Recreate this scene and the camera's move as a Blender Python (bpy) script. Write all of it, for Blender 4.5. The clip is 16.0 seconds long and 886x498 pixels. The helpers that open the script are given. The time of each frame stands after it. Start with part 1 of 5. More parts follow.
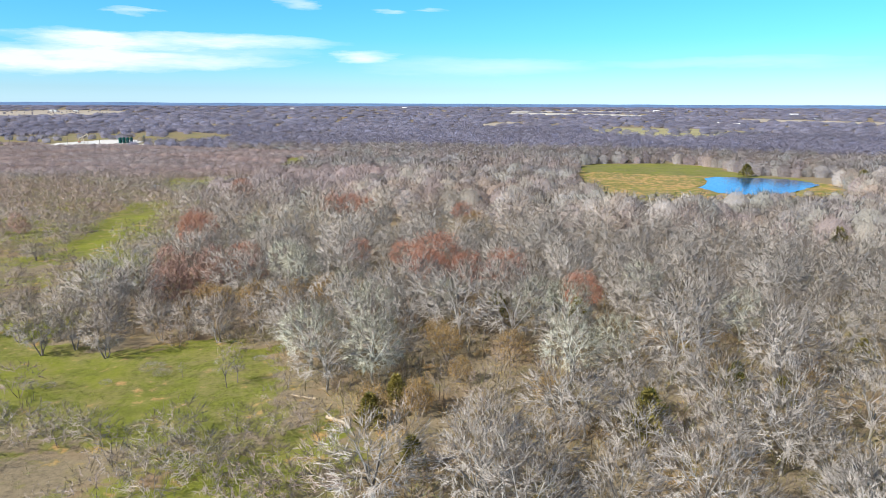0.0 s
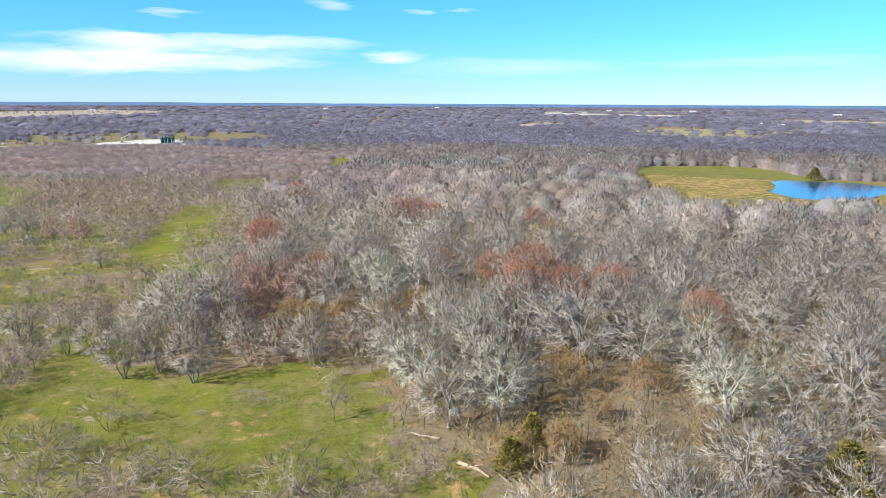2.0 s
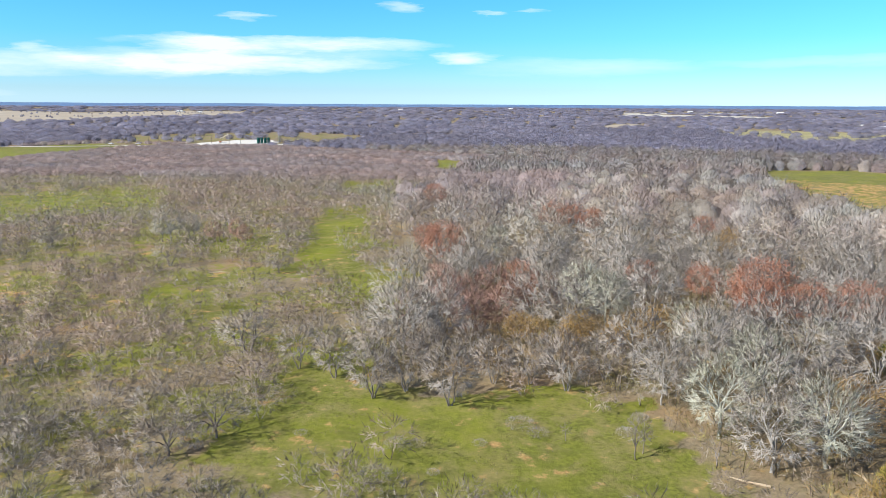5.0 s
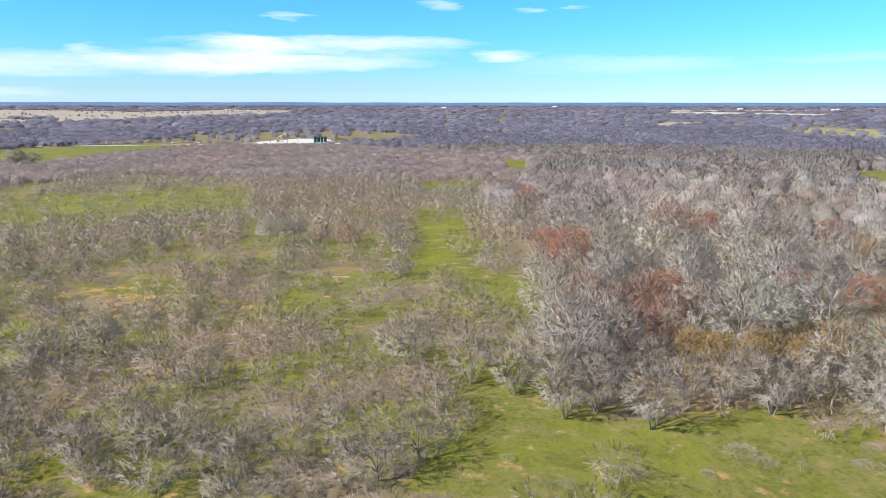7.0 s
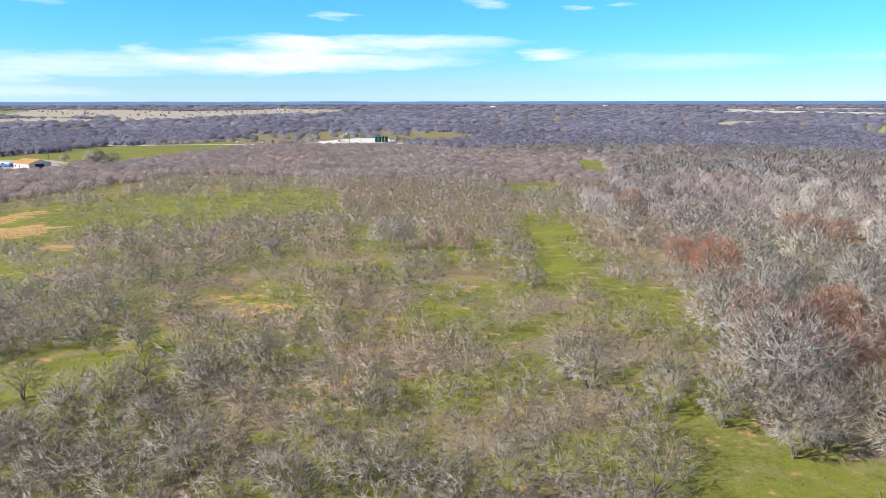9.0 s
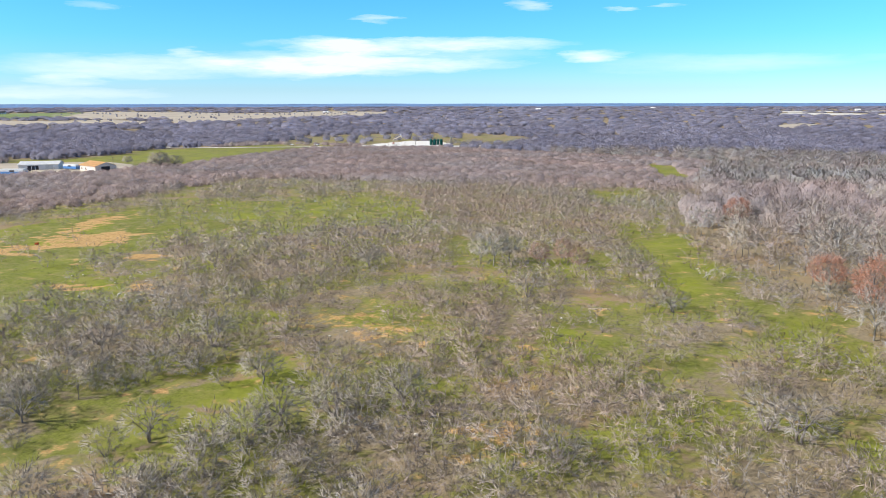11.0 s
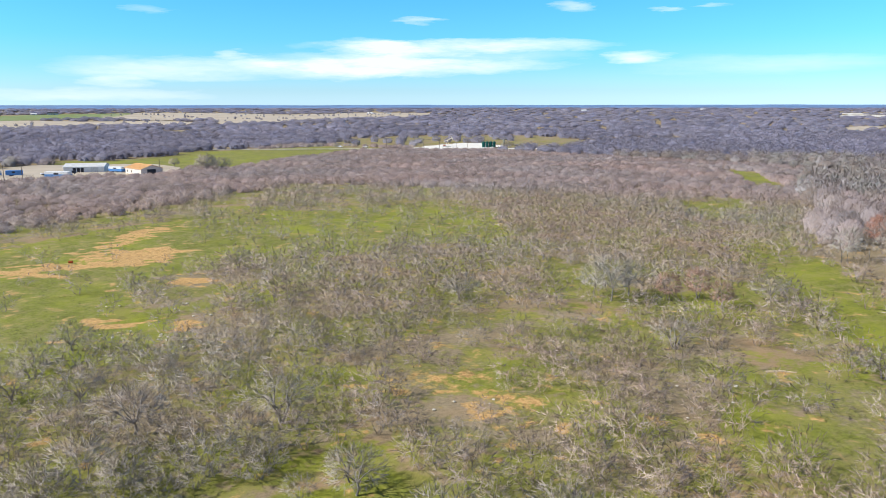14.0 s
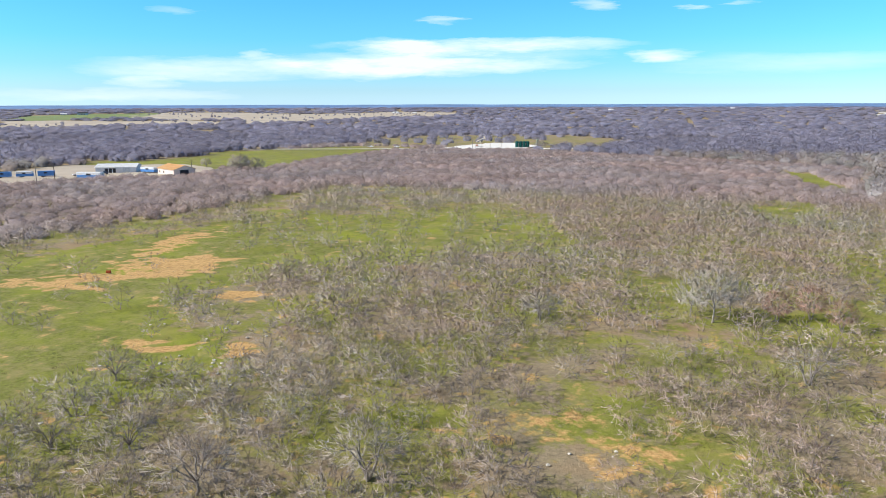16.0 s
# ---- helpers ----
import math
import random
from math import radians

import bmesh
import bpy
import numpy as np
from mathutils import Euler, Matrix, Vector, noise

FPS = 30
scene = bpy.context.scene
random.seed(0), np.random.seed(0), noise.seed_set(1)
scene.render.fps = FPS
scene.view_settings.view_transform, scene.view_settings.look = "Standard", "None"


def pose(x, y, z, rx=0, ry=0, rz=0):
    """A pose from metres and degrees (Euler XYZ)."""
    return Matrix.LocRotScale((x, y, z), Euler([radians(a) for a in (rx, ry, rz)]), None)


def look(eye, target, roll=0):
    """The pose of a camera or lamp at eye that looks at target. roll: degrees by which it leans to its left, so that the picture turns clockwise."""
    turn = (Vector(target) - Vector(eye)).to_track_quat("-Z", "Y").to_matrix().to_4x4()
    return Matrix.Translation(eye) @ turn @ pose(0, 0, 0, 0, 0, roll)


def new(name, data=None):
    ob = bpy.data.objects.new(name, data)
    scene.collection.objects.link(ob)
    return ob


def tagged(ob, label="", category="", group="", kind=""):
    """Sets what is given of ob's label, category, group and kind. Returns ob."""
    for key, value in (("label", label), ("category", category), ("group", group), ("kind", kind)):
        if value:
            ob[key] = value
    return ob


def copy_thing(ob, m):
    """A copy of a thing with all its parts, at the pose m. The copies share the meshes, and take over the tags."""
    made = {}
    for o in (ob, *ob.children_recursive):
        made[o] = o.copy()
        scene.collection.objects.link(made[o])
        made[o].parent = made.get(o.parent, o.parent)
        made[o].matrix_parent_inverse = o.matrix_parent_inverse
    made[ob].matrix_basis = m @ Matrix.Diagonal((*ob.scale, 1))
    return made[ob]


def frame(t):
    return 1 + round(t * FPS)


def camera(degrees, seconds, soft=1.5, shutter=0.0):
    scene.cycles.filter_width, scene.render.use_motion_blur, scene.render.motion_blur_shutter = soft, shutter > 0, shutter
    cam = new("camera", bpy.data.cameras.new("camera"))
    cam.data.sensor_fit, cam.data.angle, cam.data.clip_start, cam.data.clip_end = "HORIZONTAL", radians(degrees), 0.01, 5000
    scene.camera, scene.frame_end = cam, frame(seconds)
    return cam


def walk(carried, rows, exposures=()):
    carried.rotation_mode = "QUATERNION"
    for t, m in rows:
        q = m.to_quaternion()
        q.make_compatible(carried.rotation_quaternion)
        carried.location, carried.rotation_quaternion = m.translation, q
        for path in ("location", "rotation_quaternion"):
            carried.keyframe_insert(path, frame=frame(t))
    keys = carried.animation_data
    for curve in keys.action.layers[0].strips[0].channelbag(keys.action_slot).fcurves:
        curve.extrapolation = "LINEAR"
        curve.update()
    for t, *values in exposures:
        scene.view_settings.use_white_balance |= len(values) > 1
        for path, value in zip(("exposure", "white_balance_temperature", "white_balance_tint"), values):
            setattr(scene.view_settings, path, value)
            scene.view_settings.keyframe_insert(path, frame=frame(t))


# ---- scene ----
cam = camera(63.8, 16.0, 0.7)
METRES, EYE, TILT, LEAN, TURN = 145.4, 34.4, -0.348, 0.387, 0.0
ROWS = [
    (0.0, 0.0, 0.0, 0.0, 0.13, -11.18, -0.64),
    (0.5, -0.0173, 0.0212, -0.0004, 0.61, -11.18, -0.65),
    (1.0, -0.0367, 0.0404, -0.0007, 1.27, -11.18, -0.65),
    (1.5, -0.0578, 0.0573, -0.0009, 1.96, -11.18, -0.66),
    (2.0, -0.0814, 0.0712, -0.0011, 2.49, -11.19, -0.69),
    (2.5, -0.1071, 0.0821, -0.0013, 3.21, -11.19, -0.66),
    (3.0, -0.1349, 0.0896, -0.0012, 4.11, -11.2, -0.66),
    (3.5, -0.1638, 0.0962, -0.0018, 4.99, -11.21, -0.69),
    (4.0, -0.1932, 0.1009, -0.0018, 5.97, -11.2, -0.68),
    (4.5, -0.2224, 0.1052, -0.0021, 6.95, -11.18, -0.71),
    (7.0, -0.3778, 0.126, -0.001, 10.98, -11.36, -0.5),
    (7.5, -0.409, 0.1297, -0.0002, 11.61, -11.41, -0.47),
    (8.0, -0.4405, 0.134, 0.0008, 12.48, -11.46, -0.44),
    (8.5, -0.4721, 0.1387, 0.0016, 13.47, -11.49, -0.41),
    (9.0, -0.504, 0.1446, 0.0023, 14.51, -11.48, -0.39),
    (9.5, -0.5362, 0.1522, 0.0028, 15.57, -11.46, -0.4),
    (10.0, -0.5687, 0.1623, 0.0031, 16.44, -11.41, -0.37),
    (12.5, -0.6993, 0.2779, 0.0019, 19.31, -11.28, -0.46),
    (13.0, -0.7213, 0.3065, 0.0008, 19.87, -11.26, -0.46),
    (13.5, -0.7437, 0.3334, -0.0003, 20.43, -11.25, -0.45),
    (14.0, -0.7661, 0.3582, -0.0013, 20.97, -11.25, -0.43),
    (14.5, -0.7886, 0.3798, -0.0023, 21.47, -11.25, -0.42),
    (15.0, -0.8114, 0.3982, -0.0031, 21.92, -11.26, -0.4),
    (15.5, -0.8349, 0.4127, -0.004, 22.37, -11.27, -0.37),
    (16.0, -0.8582, 0.4231, -0.0046, 22.79, -11.3, -0.33),
]
walk(cam, [(t, pose(0, 0, EYE, TILT, LEAN, TURN) @ pose(METRES * x, METRES * y, METRES * z, 90 + pitch, roll, yaw)) for t, x, y, z, yaw, pitch, roll in ROWS])
scene.view_settings.exposure = 0.27

# ---- world, sun ----
SUN_ELEVATION, SUN_BEARING = radians(36), radians(236)   # bearing clockwise from +y
sun_to = Vector((math.sin(SUN_BEARING) * math.cos(SUN_ELEVATION), math.cos(SUN_BEARING) * math.cos(SUN_ELEVATION), math.sin(SUN_ELEVATION)))
lamp = bpy.data.lights.new("sun", "SUN")
lamp.energy, lamp.angle, lamp.color = 5.0, radians(0.6), (1.0, 0.965, 0.915)
sun = new("sun", lamp)
sun.matrix_basis = look((0, 0, 300), Vector((0, 0, 300)) - sun_to)

# cirrus streaks: bearing (degrees from +y, clockwise), elevation, half width, half height, density
CIRRUS = [(-20.5, 4.42, 11.5, 0.55, 0.9), (-26.7, 4.2, 4.2, 0.85, 0.9), (-23.2, 2.92, 10.5, 0.6, 0.85), (-30.5, 2.85, 5.5, 0.9, 0.7),
          (-6.5, 3.45, 2.6, 0.42, 0.7), (-22.6, 6.22, 2.0, 0.2, 0.45), (-11.1, 7.1, 1.5, 0.42, 0.45), (-4.2, 6.96, 1.2, 0.16, 0.4),
          (-1.0, 7.11, 1.2, 0.15, 0.4), (-41.0, 2.6, 8.5, 0.75, 0.6), (-44.7, 1.73, 2.6, 0.4, 0.5), (-36.3, 3.57, 1.5, 0.38, 0.55),
          (-47.9, 0.85, 9.0, 0.4, 0.4), (-41.8, 6.69, 1.4, 0.3, 0.25), (2.8, 2.78, 9.0, 0.7, 0.3), (21.5, 3.06, 9.0, 0.5, 0.25), (-20.0, 3.7, 9.0, 0.7, 0.45)]


def build_world():
    world = bpy.data.worlds.new("sky")
    scene.world = world
    world.use_nodes = True
    nt = world.node_tree
    nt.nodes.clear()
    N, L = nt.nodes.new, nt.links.new

    def math_node(op, a, b=None, c=None):
        n = N("ShaderNodeMath")
        n.operation = op
        for i, v in enumerate((a, b, c)):
            if v is None:
                continue
            if isinstance(v, (int, float)):
                n.inputs[i].default_value = v
            else:
                L(v, n.inputs[i])
        return n.outputs[0]

    sky = N("ShaderNodeTexSky")
    sky.sky_type, sky.sun_disc = "NISHITA", False
    sky.sun_elevation, sky.sun_rotation = SUN_ELEVATION, SUN_BEARING
    sky.air_density, sky.dust_density, sky.ozone_density = 1.0, 0.4, 2.0
    coord = N("ShaderNodeTexCoord")
    xyz = N("ShaderNodeSeparateXYZ")
    L(coord.outputs["Generated"], xyz.inputs[0])
    # clear winter air: the blue deepens quickly above the horizon
    ramp = N("ShaderNodeValToRGB")
    L(xyz.outputs[2], ramp.inputs[0])
    e = ramp.color_ramp.elements
    e[0].position, e[0].color = 0.0, SKY_LOW
    # unseen upper sky, dimmed to deepen the shadows
    e[1].position, e[1].color = 0.35, (0.29, 0.35, 0.46, 1)
    for at, c in ((0.018, SKY_HAZE), (0.05, SKY_MID), (0.085, SKY_UP), (0.15, SKY_TOP)):
        k = e.new(at)
        k.color = c
    tint = N("ShaderNodeMix")
    tint.data_type, tint.blend_type = "RGBA", "MULTIPLY"
    tint.inputs[0].default_value = 1.0
    L(sky.outputs[0], tint.inputs[6])
    L(ramp.outputs[0], tint.inputs[7])
    # cirrus
    warp = N("ShaderNodeTexNoise")
    warp.inputs["Scale"].default_value, warp.inputs["Detail"].default_value = 1.0, 6.0
    warp.inputs["Roughness"].default_value = 0.62
    stretch = N("ShaderNodeVectorMath")
    stretch.operation = "MULTIPLY"
    stretch.inputs[1].default_value = (7, 7, 45)
    L(coord.outputs["Generated"], stretch.inputs[0])
    L(stretch.outputs[0], warp.inputs["Vector"])
    sep = N("ShaderNodeSeparateColor")
    L(warp.outputs["Color"], sep.inputs[0])
    bearing = math_node("MULTIPLY", math_node("ARCTAN2", xyz.outputs[0], xyz.outputs[1]), 57.2958)
    height = math_node("MULTIPLY", math_node("ARCSINE", xyz.outputs[2]), 57.2958)
    bearing = math_node("ADD", bearing, math_node("MULTIPLY", math_node("SUBTRACT", sep.outputs[0], 0.5), 9.0))
    height = math_node("ADD", height, math_node("MULTIPLY", math_node("SUBTRACT", sep.outputs[1], 0.5), 1.7))
    total = None
    for b0, h0, w, h, dens in CIRRUS:
        u = math_node("MULTIPLY", math_node("SUBTRACT", bearing, b0), 1 / (w * 1.12))
        v = math_node("MULTIPLY", math_node("SUBTRACT", height, h0), 1 / (h * 1.25))
        r2 = math_node("MULTIPLY_ADD", u, u, math_node("MULTIPLY", v, v))
        m = math_node("MULTIPLY", math_node("MAXIMUM", math_node("SUBTRACT", 1.0, r2), 0.0), dens * 0.9)
        total = m if total is None else math_node("ADD", total, m)
    grain = math_node("MULTIPLY_ADD", sep.outputs[2], 2.2, -0.25)
    cover = math_node("MINIMUM", math_node("MULTIPLY", total, math_node("MAXIMUM", grain, 0.0)), 0.78)
    cloud = N("ShaderNodeMix")
    cloud.data_type = "RGBA"
    L(cover, cloud.inputs[0])
    L(tint.outputs[2], cloud.inputs[6])
    cloud.inputs[7].default_value = CLOUD
    back = N("ShaderNodeBackground")
    back.inputs[1].default_value = 0.108
    L(cloud.outputs[2], back.inputs[0])
    out = N("ShaderNodeOutputWorld")
    L(back.outputs[0], out.inputs[0])


SKY_LOW, SKY_HAZE, SKY_MID, SKY_UP, SKY_TOP = (0.95, 1.5, 2.45, 1), (0.72, 1.17, 1.85, 1), (0.5, 1.06, 1.64, 1), (0.38, 1.06, 1.75, 1), (0.33, 1.06, 1.95, 1)
CLOUD = (9.0, 9.4, 9.8, 1)
build_world()


# ---- materials ----
def material(name, rough=0.9, metal=0.0):
    m = bpy.data.materials.new(name)
    m.use_nodes = True
    b = m.node_tree.nodes["Principled BSDF"]
    b.inputs["Roughness"].default_value, b.inputs["Metallic"].default_value = rough, metal
    b.inputs["Specular IOR Level"].default_value = 0.25
    return m, m.node_tree, b


def mix_colour(nt, fac, a, b, blend="MIX"):
    n = nt.nodes.new("ShaderNodeMix")
    n.data_type, n.blend_type = "RGBA", blend
    for i, v in ((0, fac), (6, a), (7, b)):
        if isinstance(v, (int, float)):
            n.inputs[i].default_value = v
        elif isinstance(v, tuple):
            n.inputs[i].default_value = (*v, 1)
        else:
            nt.links.new(v, n.inputs[i])
    return n.outputs[2]


def noise_node(nt, scale, detail=4.0, rough=0.6, vector=None):
    n = nt.nodes.new("ShaderNodeTexNoise")
    n.inputs["Scale"].default_value, n.inputs["Detail"].default_value, n.inputs["Roughness"].default_value = scale, detail, rough
    if vector is None:
        g = nt.nodes.new("ShaderNodeNewGeometry")
        vector = g.outputs["Position"]
    nt.links.new(vector, n.inputs["Vector"])
    return n.outputs[0]


def remap(nt, v, a, b, c=0.0, d=1.0):
    n = nt.nodes.new("ShaderNodeMapRange")
    nt.links.new(v, n.inputs[0])
    for i, x in enumerate((a, b, c, d)):
        n.inputs[i + 1].default_value = x
    return n.outputs[0]


def airy(nt, b, lo, hi):
    """A spray of fine twigs is partly gaps: lo to hi of it, in streaks too thin to build."""
    holes = nt.nodes.new("ShaderNodeBsdfTransparent")
    gaps = nt.nodes.new("ShaderNodeMixShader")
    nt.links.new(remap(nt, noise_node(nt, 9.0, 2, 0.7), 0.38, 0.62, lo, hi), gaps.inputs[0])
    nt.links.new(b.outputs[0], gaps.inputs[1])
    nt.links.new(holes.outputs[0], gaps.inputs[2])
    nt.links.new(gaps.outputs[0], nt.nodes["Material Output"].inputs[0])


def bark(name, dark, light, twig_spread=0.35, gaps=None):
    """Bark and twigs: two tones by tree, by twig and by a broad noise."""
    m, nt, b = material(name, 0.85)
    info = nt.nodes.new("ShaderNodeObjectInfo")
    geo = nt.nodes.new("ShaderNodeNewGeometry")
    isl = remap(nt, geo.outputs["Random Per Island"], 0, 1, -twig_spread, twig_spread)
    big = remap(nt, noise_node(nt, 0.35, 3), 0.3, 0.7, 0.0, 0.6)
    s = nt.nodes.new("ShaderNodeMath")
    s.operation = "MULTIPLY_ADD"
    nt.links.new(info.outputs["Random"], s.inputs[0])
    s.inputs[1].default_value = 0.45
    nt.links.new(big, s.inputs[2])
    t = nt.nodes.new("ShaderNodeMath")
    t.operation, t.use_clamp = "ADD", True
    nt.links.new(s.outputs[0], t.inputs[0])
    nt.links.new(isl, t.inputs[1])
    colour = mix_colour(nt, t.outputs[0], dark, light)
    nt.links.new(colour, b.inputs["Base Color"])
    if gaps:
        airy(nt, b, *gaps)
    return m


def tinted_twigs(name, gaps=None):
    """Joined woods: each tree stores its kind's tone; far ones have haze painted in."""
    m, nt, b = material(name, 0.88)
    a = nt.nodes.new("ShaderNodeAttribute")
    a.attribute_name = "species_and_haze"
    geo = nt.nodes.new("ShaderNodeNewGeometry")
    f = remap(nt, geo.outputs["Random Per Island"], 0, 1, 0.84, 1.16)
    v = nt.nodes.new("ShaderNodeVectorMath")
    v.operation = "SCALE"
    nt.links.new(a.outputs["Color"], v.inputs[0])
    nt.links.new(f, v.inputs["Scale"])
    n = noise_node(nt, 1.1, 7, 0.75)
    w = nt.nodes.new("ShaderNodeVectorMath")
    w.operation = "SCALE"
    nt.links.new(v.outputs[0], w.inputs[0])
    nt.links.new(remap(nt, n, 0.25, 0.75, 0.75, 1.25), w.inputs["Scale"])
    nt.links.new(w.outputs[0], b.inputs["Base Color"])
    if gaps:
        airy(nt, b, *gaps)
    return m


def plain(name, colour, rough=0.7, metal=0.0, vary=0.15, scale=1.5):
    m, nt, b = material(name, rough, metal)
    n = remap(nt, noise_node(nt, scale, 5), 0.3, 0.7)
    dark = tuple(c * (1 - vary) for c in colour)
    light = tuple(min(1, c * (1 + vary)) for c in colour)
    nt.links.new(mix_colour(nt, n, dark, light), b.inputs["Base Color"])
    return m


def sheet_metal(name, colour, pitch=0.3, rough=0.45):
    """Ribbed painted sheet: the ribs run down the slope (wave bump), dulled in patches."""
    m, nt, b = material(name, rough, 0.0)
    n = remap(nt, noise_node(nt, 0.6, 6, 0.7), 0.3, 0.75)
    nt.links.new(mix_colour(nt, n, tuple(c * 0.78 for c in colour), colour), b.inputs["Base Color"])
    return m


M_OAK_WOOD = bark("pale_oak_bark", (0.17, 0.15, 0.13), (0.42, 0.39, 0.345))
M_OAK = bark("grey_oak_twigs", (0.35, 0.315, 0.275), (0.62, 0.57, 0.51), 0.3, (0.1, 0.6))
M_PALE = bark("lichen_twigs", (0.42, 0.42, 0.32), (0.70, 0.69, 0.56), 0.35, (0.1, 0.55))
M_PALE_WOOD = bark("lichen_bark", (0.24, 0.235, 0.19), (0.60, 0.59, 0.50))
M_MESQ = bark("mesquite_twigs", (0.29, 0.25, 0.215), (0.53, 0.47, 0.41), 0.3, (0.15, 0.62))
M_MESQ_WOOD = bark("mesquite_bark", (0.12, 0.10, 0.09), (0.32, 0.285, 0.25))
M_RED = bark("russet_leaves", (0.32, 0.14, 0.085), (0.54, 0.265, 0.17), 0.4)
M_ORANGE = bark("tawny_leaves", (0.27, 0.17, 0.06), (0.47, 0.31, 0.12), 0.4)
M_CEDAR = bark("cedar_foliage", (0.06, 0.07, 0.018), (0.34, 0.28, 0.07), 0.6)
M_MAUVE = bark("mauve_twigs", (0.36, 0.215, 0.165), (0.57, 0.37, 0.30), 0.3, (0.15, 0.62))
M_WOODS = tinted_twigs("woods_twigs", (0.25, 0.7))
M_TWIGS = tinted_twigs("brush_twigs", (0.15, 0.65))


def ground_material():
    m, nt, b = material("meadow_soil", 0.95)
    cov = nt.nodes.new("ShaderNodeAttribute")
    cov.attribute_name = "cover"
    sep = nt.nodes.new("ShaderNodeSeparateColor")
    nt.links.new(cov.outputs["Color"], sep.inputs[0])
    geo = nt.nodes.new("ShaderNodeNewGeometry")
    pos = geo.outputs["Position"]
    fine, mid, big = noise_node(nt, 1.6, 8, 0.82, pos), noise_node(nt, 0.35, 5, 0.65, pos), noise_node(nt, 0.06, 4, 0.6, pos)
    green = mix_colour(nt, remap(nt, fine, 0.35, 0.65), (0.09, 0.105, 0.018), (0.30, 0.315, 0.058))
    green = mix_colour(nt, remap(nt, mid, 0.45, 0.66), green, (0.30, 0.265, 0.10))
    green = mix_colour(nt, remap(nt, big, 0.45, 0.7), green, (0.275, 0.30, 0.03))
    patch = noise_node(nt, 0.13, 6, 0.7, pos)
    green = mix_colour(nt, remap(nt, patch, 0.5, 0.66, 0, 0.38), green, (0.36, 0.285, 0.12))
    green = mix_colour(nt, remap(nt, patch, 0.46, 0.34, 0, 0.6), green, (0.15, 0.165, 0.03))
    litter = mix_colour(nt, remap(nt, fine, 0.3, 0.7), (0.17, 0.135, 0.085), (0.45, 0.36, 0.22))
    litter = mix_colour(nt, remap(nt, mid, 0.5, 0.72), litter, (0.30, 0.26, 0.12))
    litter = mix_colour(nt, remap(nt, big, 0.5, 0.72), litter, (0.38, 0.25, 0.13))
    tan = mix_colour(nt, remap(nt, fine, 0.3, 0.7), (0.30, 0.145, 0.045), (0.86, 0.58, 0.24))

    def weight(channel, soft):
        s = nt.nodes.new("ShaderNodeMath")
        s.operation = "ADD"
        nt.links.new(channel, s.inputs[0])
        nt.links.new(remap(nt, mid, 0.25, 0.75, -soft, soft), s.inputs[1])
        return remap(nt, s.outputs[0], 0.38, 0.62)

    c = mix_colour(nt, weight(sep.outputs[0], 0.4), litter, green)
    c = mix_colour(nt, weight(sep.outputs[1], 0.55), c, tan)
    nt.links.new(c, b.inputs["Base Color"])
    bump = nt.nodes.new("ShaderNodeBump")
    bump.inputs["Strength"].default_value, bump.inputs["Distance"].default_value = 0.6, 0.25
    nt.links.new(fine, bump.inputs["Height"])
    nt.links.new(bump.outputs[0], b.inputs["Normal"])
    return m


M_GROUND = ground_material()
M_WATER, _nt, _b = material("pond_water", 0.08)
_b.inputs["Base Color"].default_value = (0.015, 0.09, 0.20, 1)
_b.inputs["Specular IOR Level"].default_value = 0.5
_bump = _nt.nodes.new("ShaderNodeBump")
_bump.inputs["Strength"].default_value, _bump.inputs["Distance"].default_value = 0.35, 0.08
_nt.links.new(noise_node(_nt, 1.3, 4), _bump.inputs["Height"])
_nt.links.new(_bump.outputs[0], _b.inputs["Normal"])
M_CALICHE = plain("white_caliche", (0.80, 0.77, 0.70), 0.95, vary=0.12, scale=0.15)
M_TAN_FIELD = plain("stubble_field", (0.50, 0.43, 0.33), 0.95, vary=0.2, scale=0.02)
M_GREEN_FIELD = plain("winter_wheat", (0.22, 0.27, 0.10), 0.95, vary=0.2, scale=0.02)
M_PALE_FIELD = plain("pale_field", (0.66, 0.62, 0.54), 0.95, vary=0.15, scale=0.02)
# the ridge's blue is distance haze put into its colour
M_RIDGE = plain("hazed_ridge", (0.15, 0.25, 0.43), 1.0, vary=0.2, scale=0.004)
M_TANK = plain("green_tank_paint", (0.006, 0.075, 0.062), 0.45, vary=0.25, scale=0.7)
M_STEEL = plain("grey_steel", (0.35, 0.34, 0.32), 0.5, 0.4)
M_BEIGE = plain("beige_paint", (0.72, 0.62, 0.48), 0.6)
M_ROOF_TAN = sheet_metal("tan_roof_sheet", (0.86, 0.50, 0.22), rough=0.7)
M_WALL_CREAM = plain("cream_siding", (0.78, 0.66, 0.56), 0.7, vary=0.1)
M_WHITE = sheet_metal("white_sheet", (0.84, 0.84, 0.82), rough=0.75)
M_DARK = plain("dark_parts_and_shade", (0.05, 0.05, 0.055), 0.8)
M_BLUE = plain("blue_panel", (0.10, 0.26, 0.55), 0.5)
M_POLE = plain("weathered_pole", (0.16, 0.13, 0.10), 0.9, vary=0.3)
M_WIRE = plain("wire", (0.08, 0.08, 0.08), 0.6)
M_RUST = plain("rusty_iron", (0.42, 0.09, 0.03), 0.9, vary=0.4)
M_LOG = plain("bleached_log", (0.55, 0.44, 0.30), 0.9, vary=0.3)
M_ROCK = plain("pale_rock", (0.62, 0.58, 0.50), 0.95, vary=0.3)


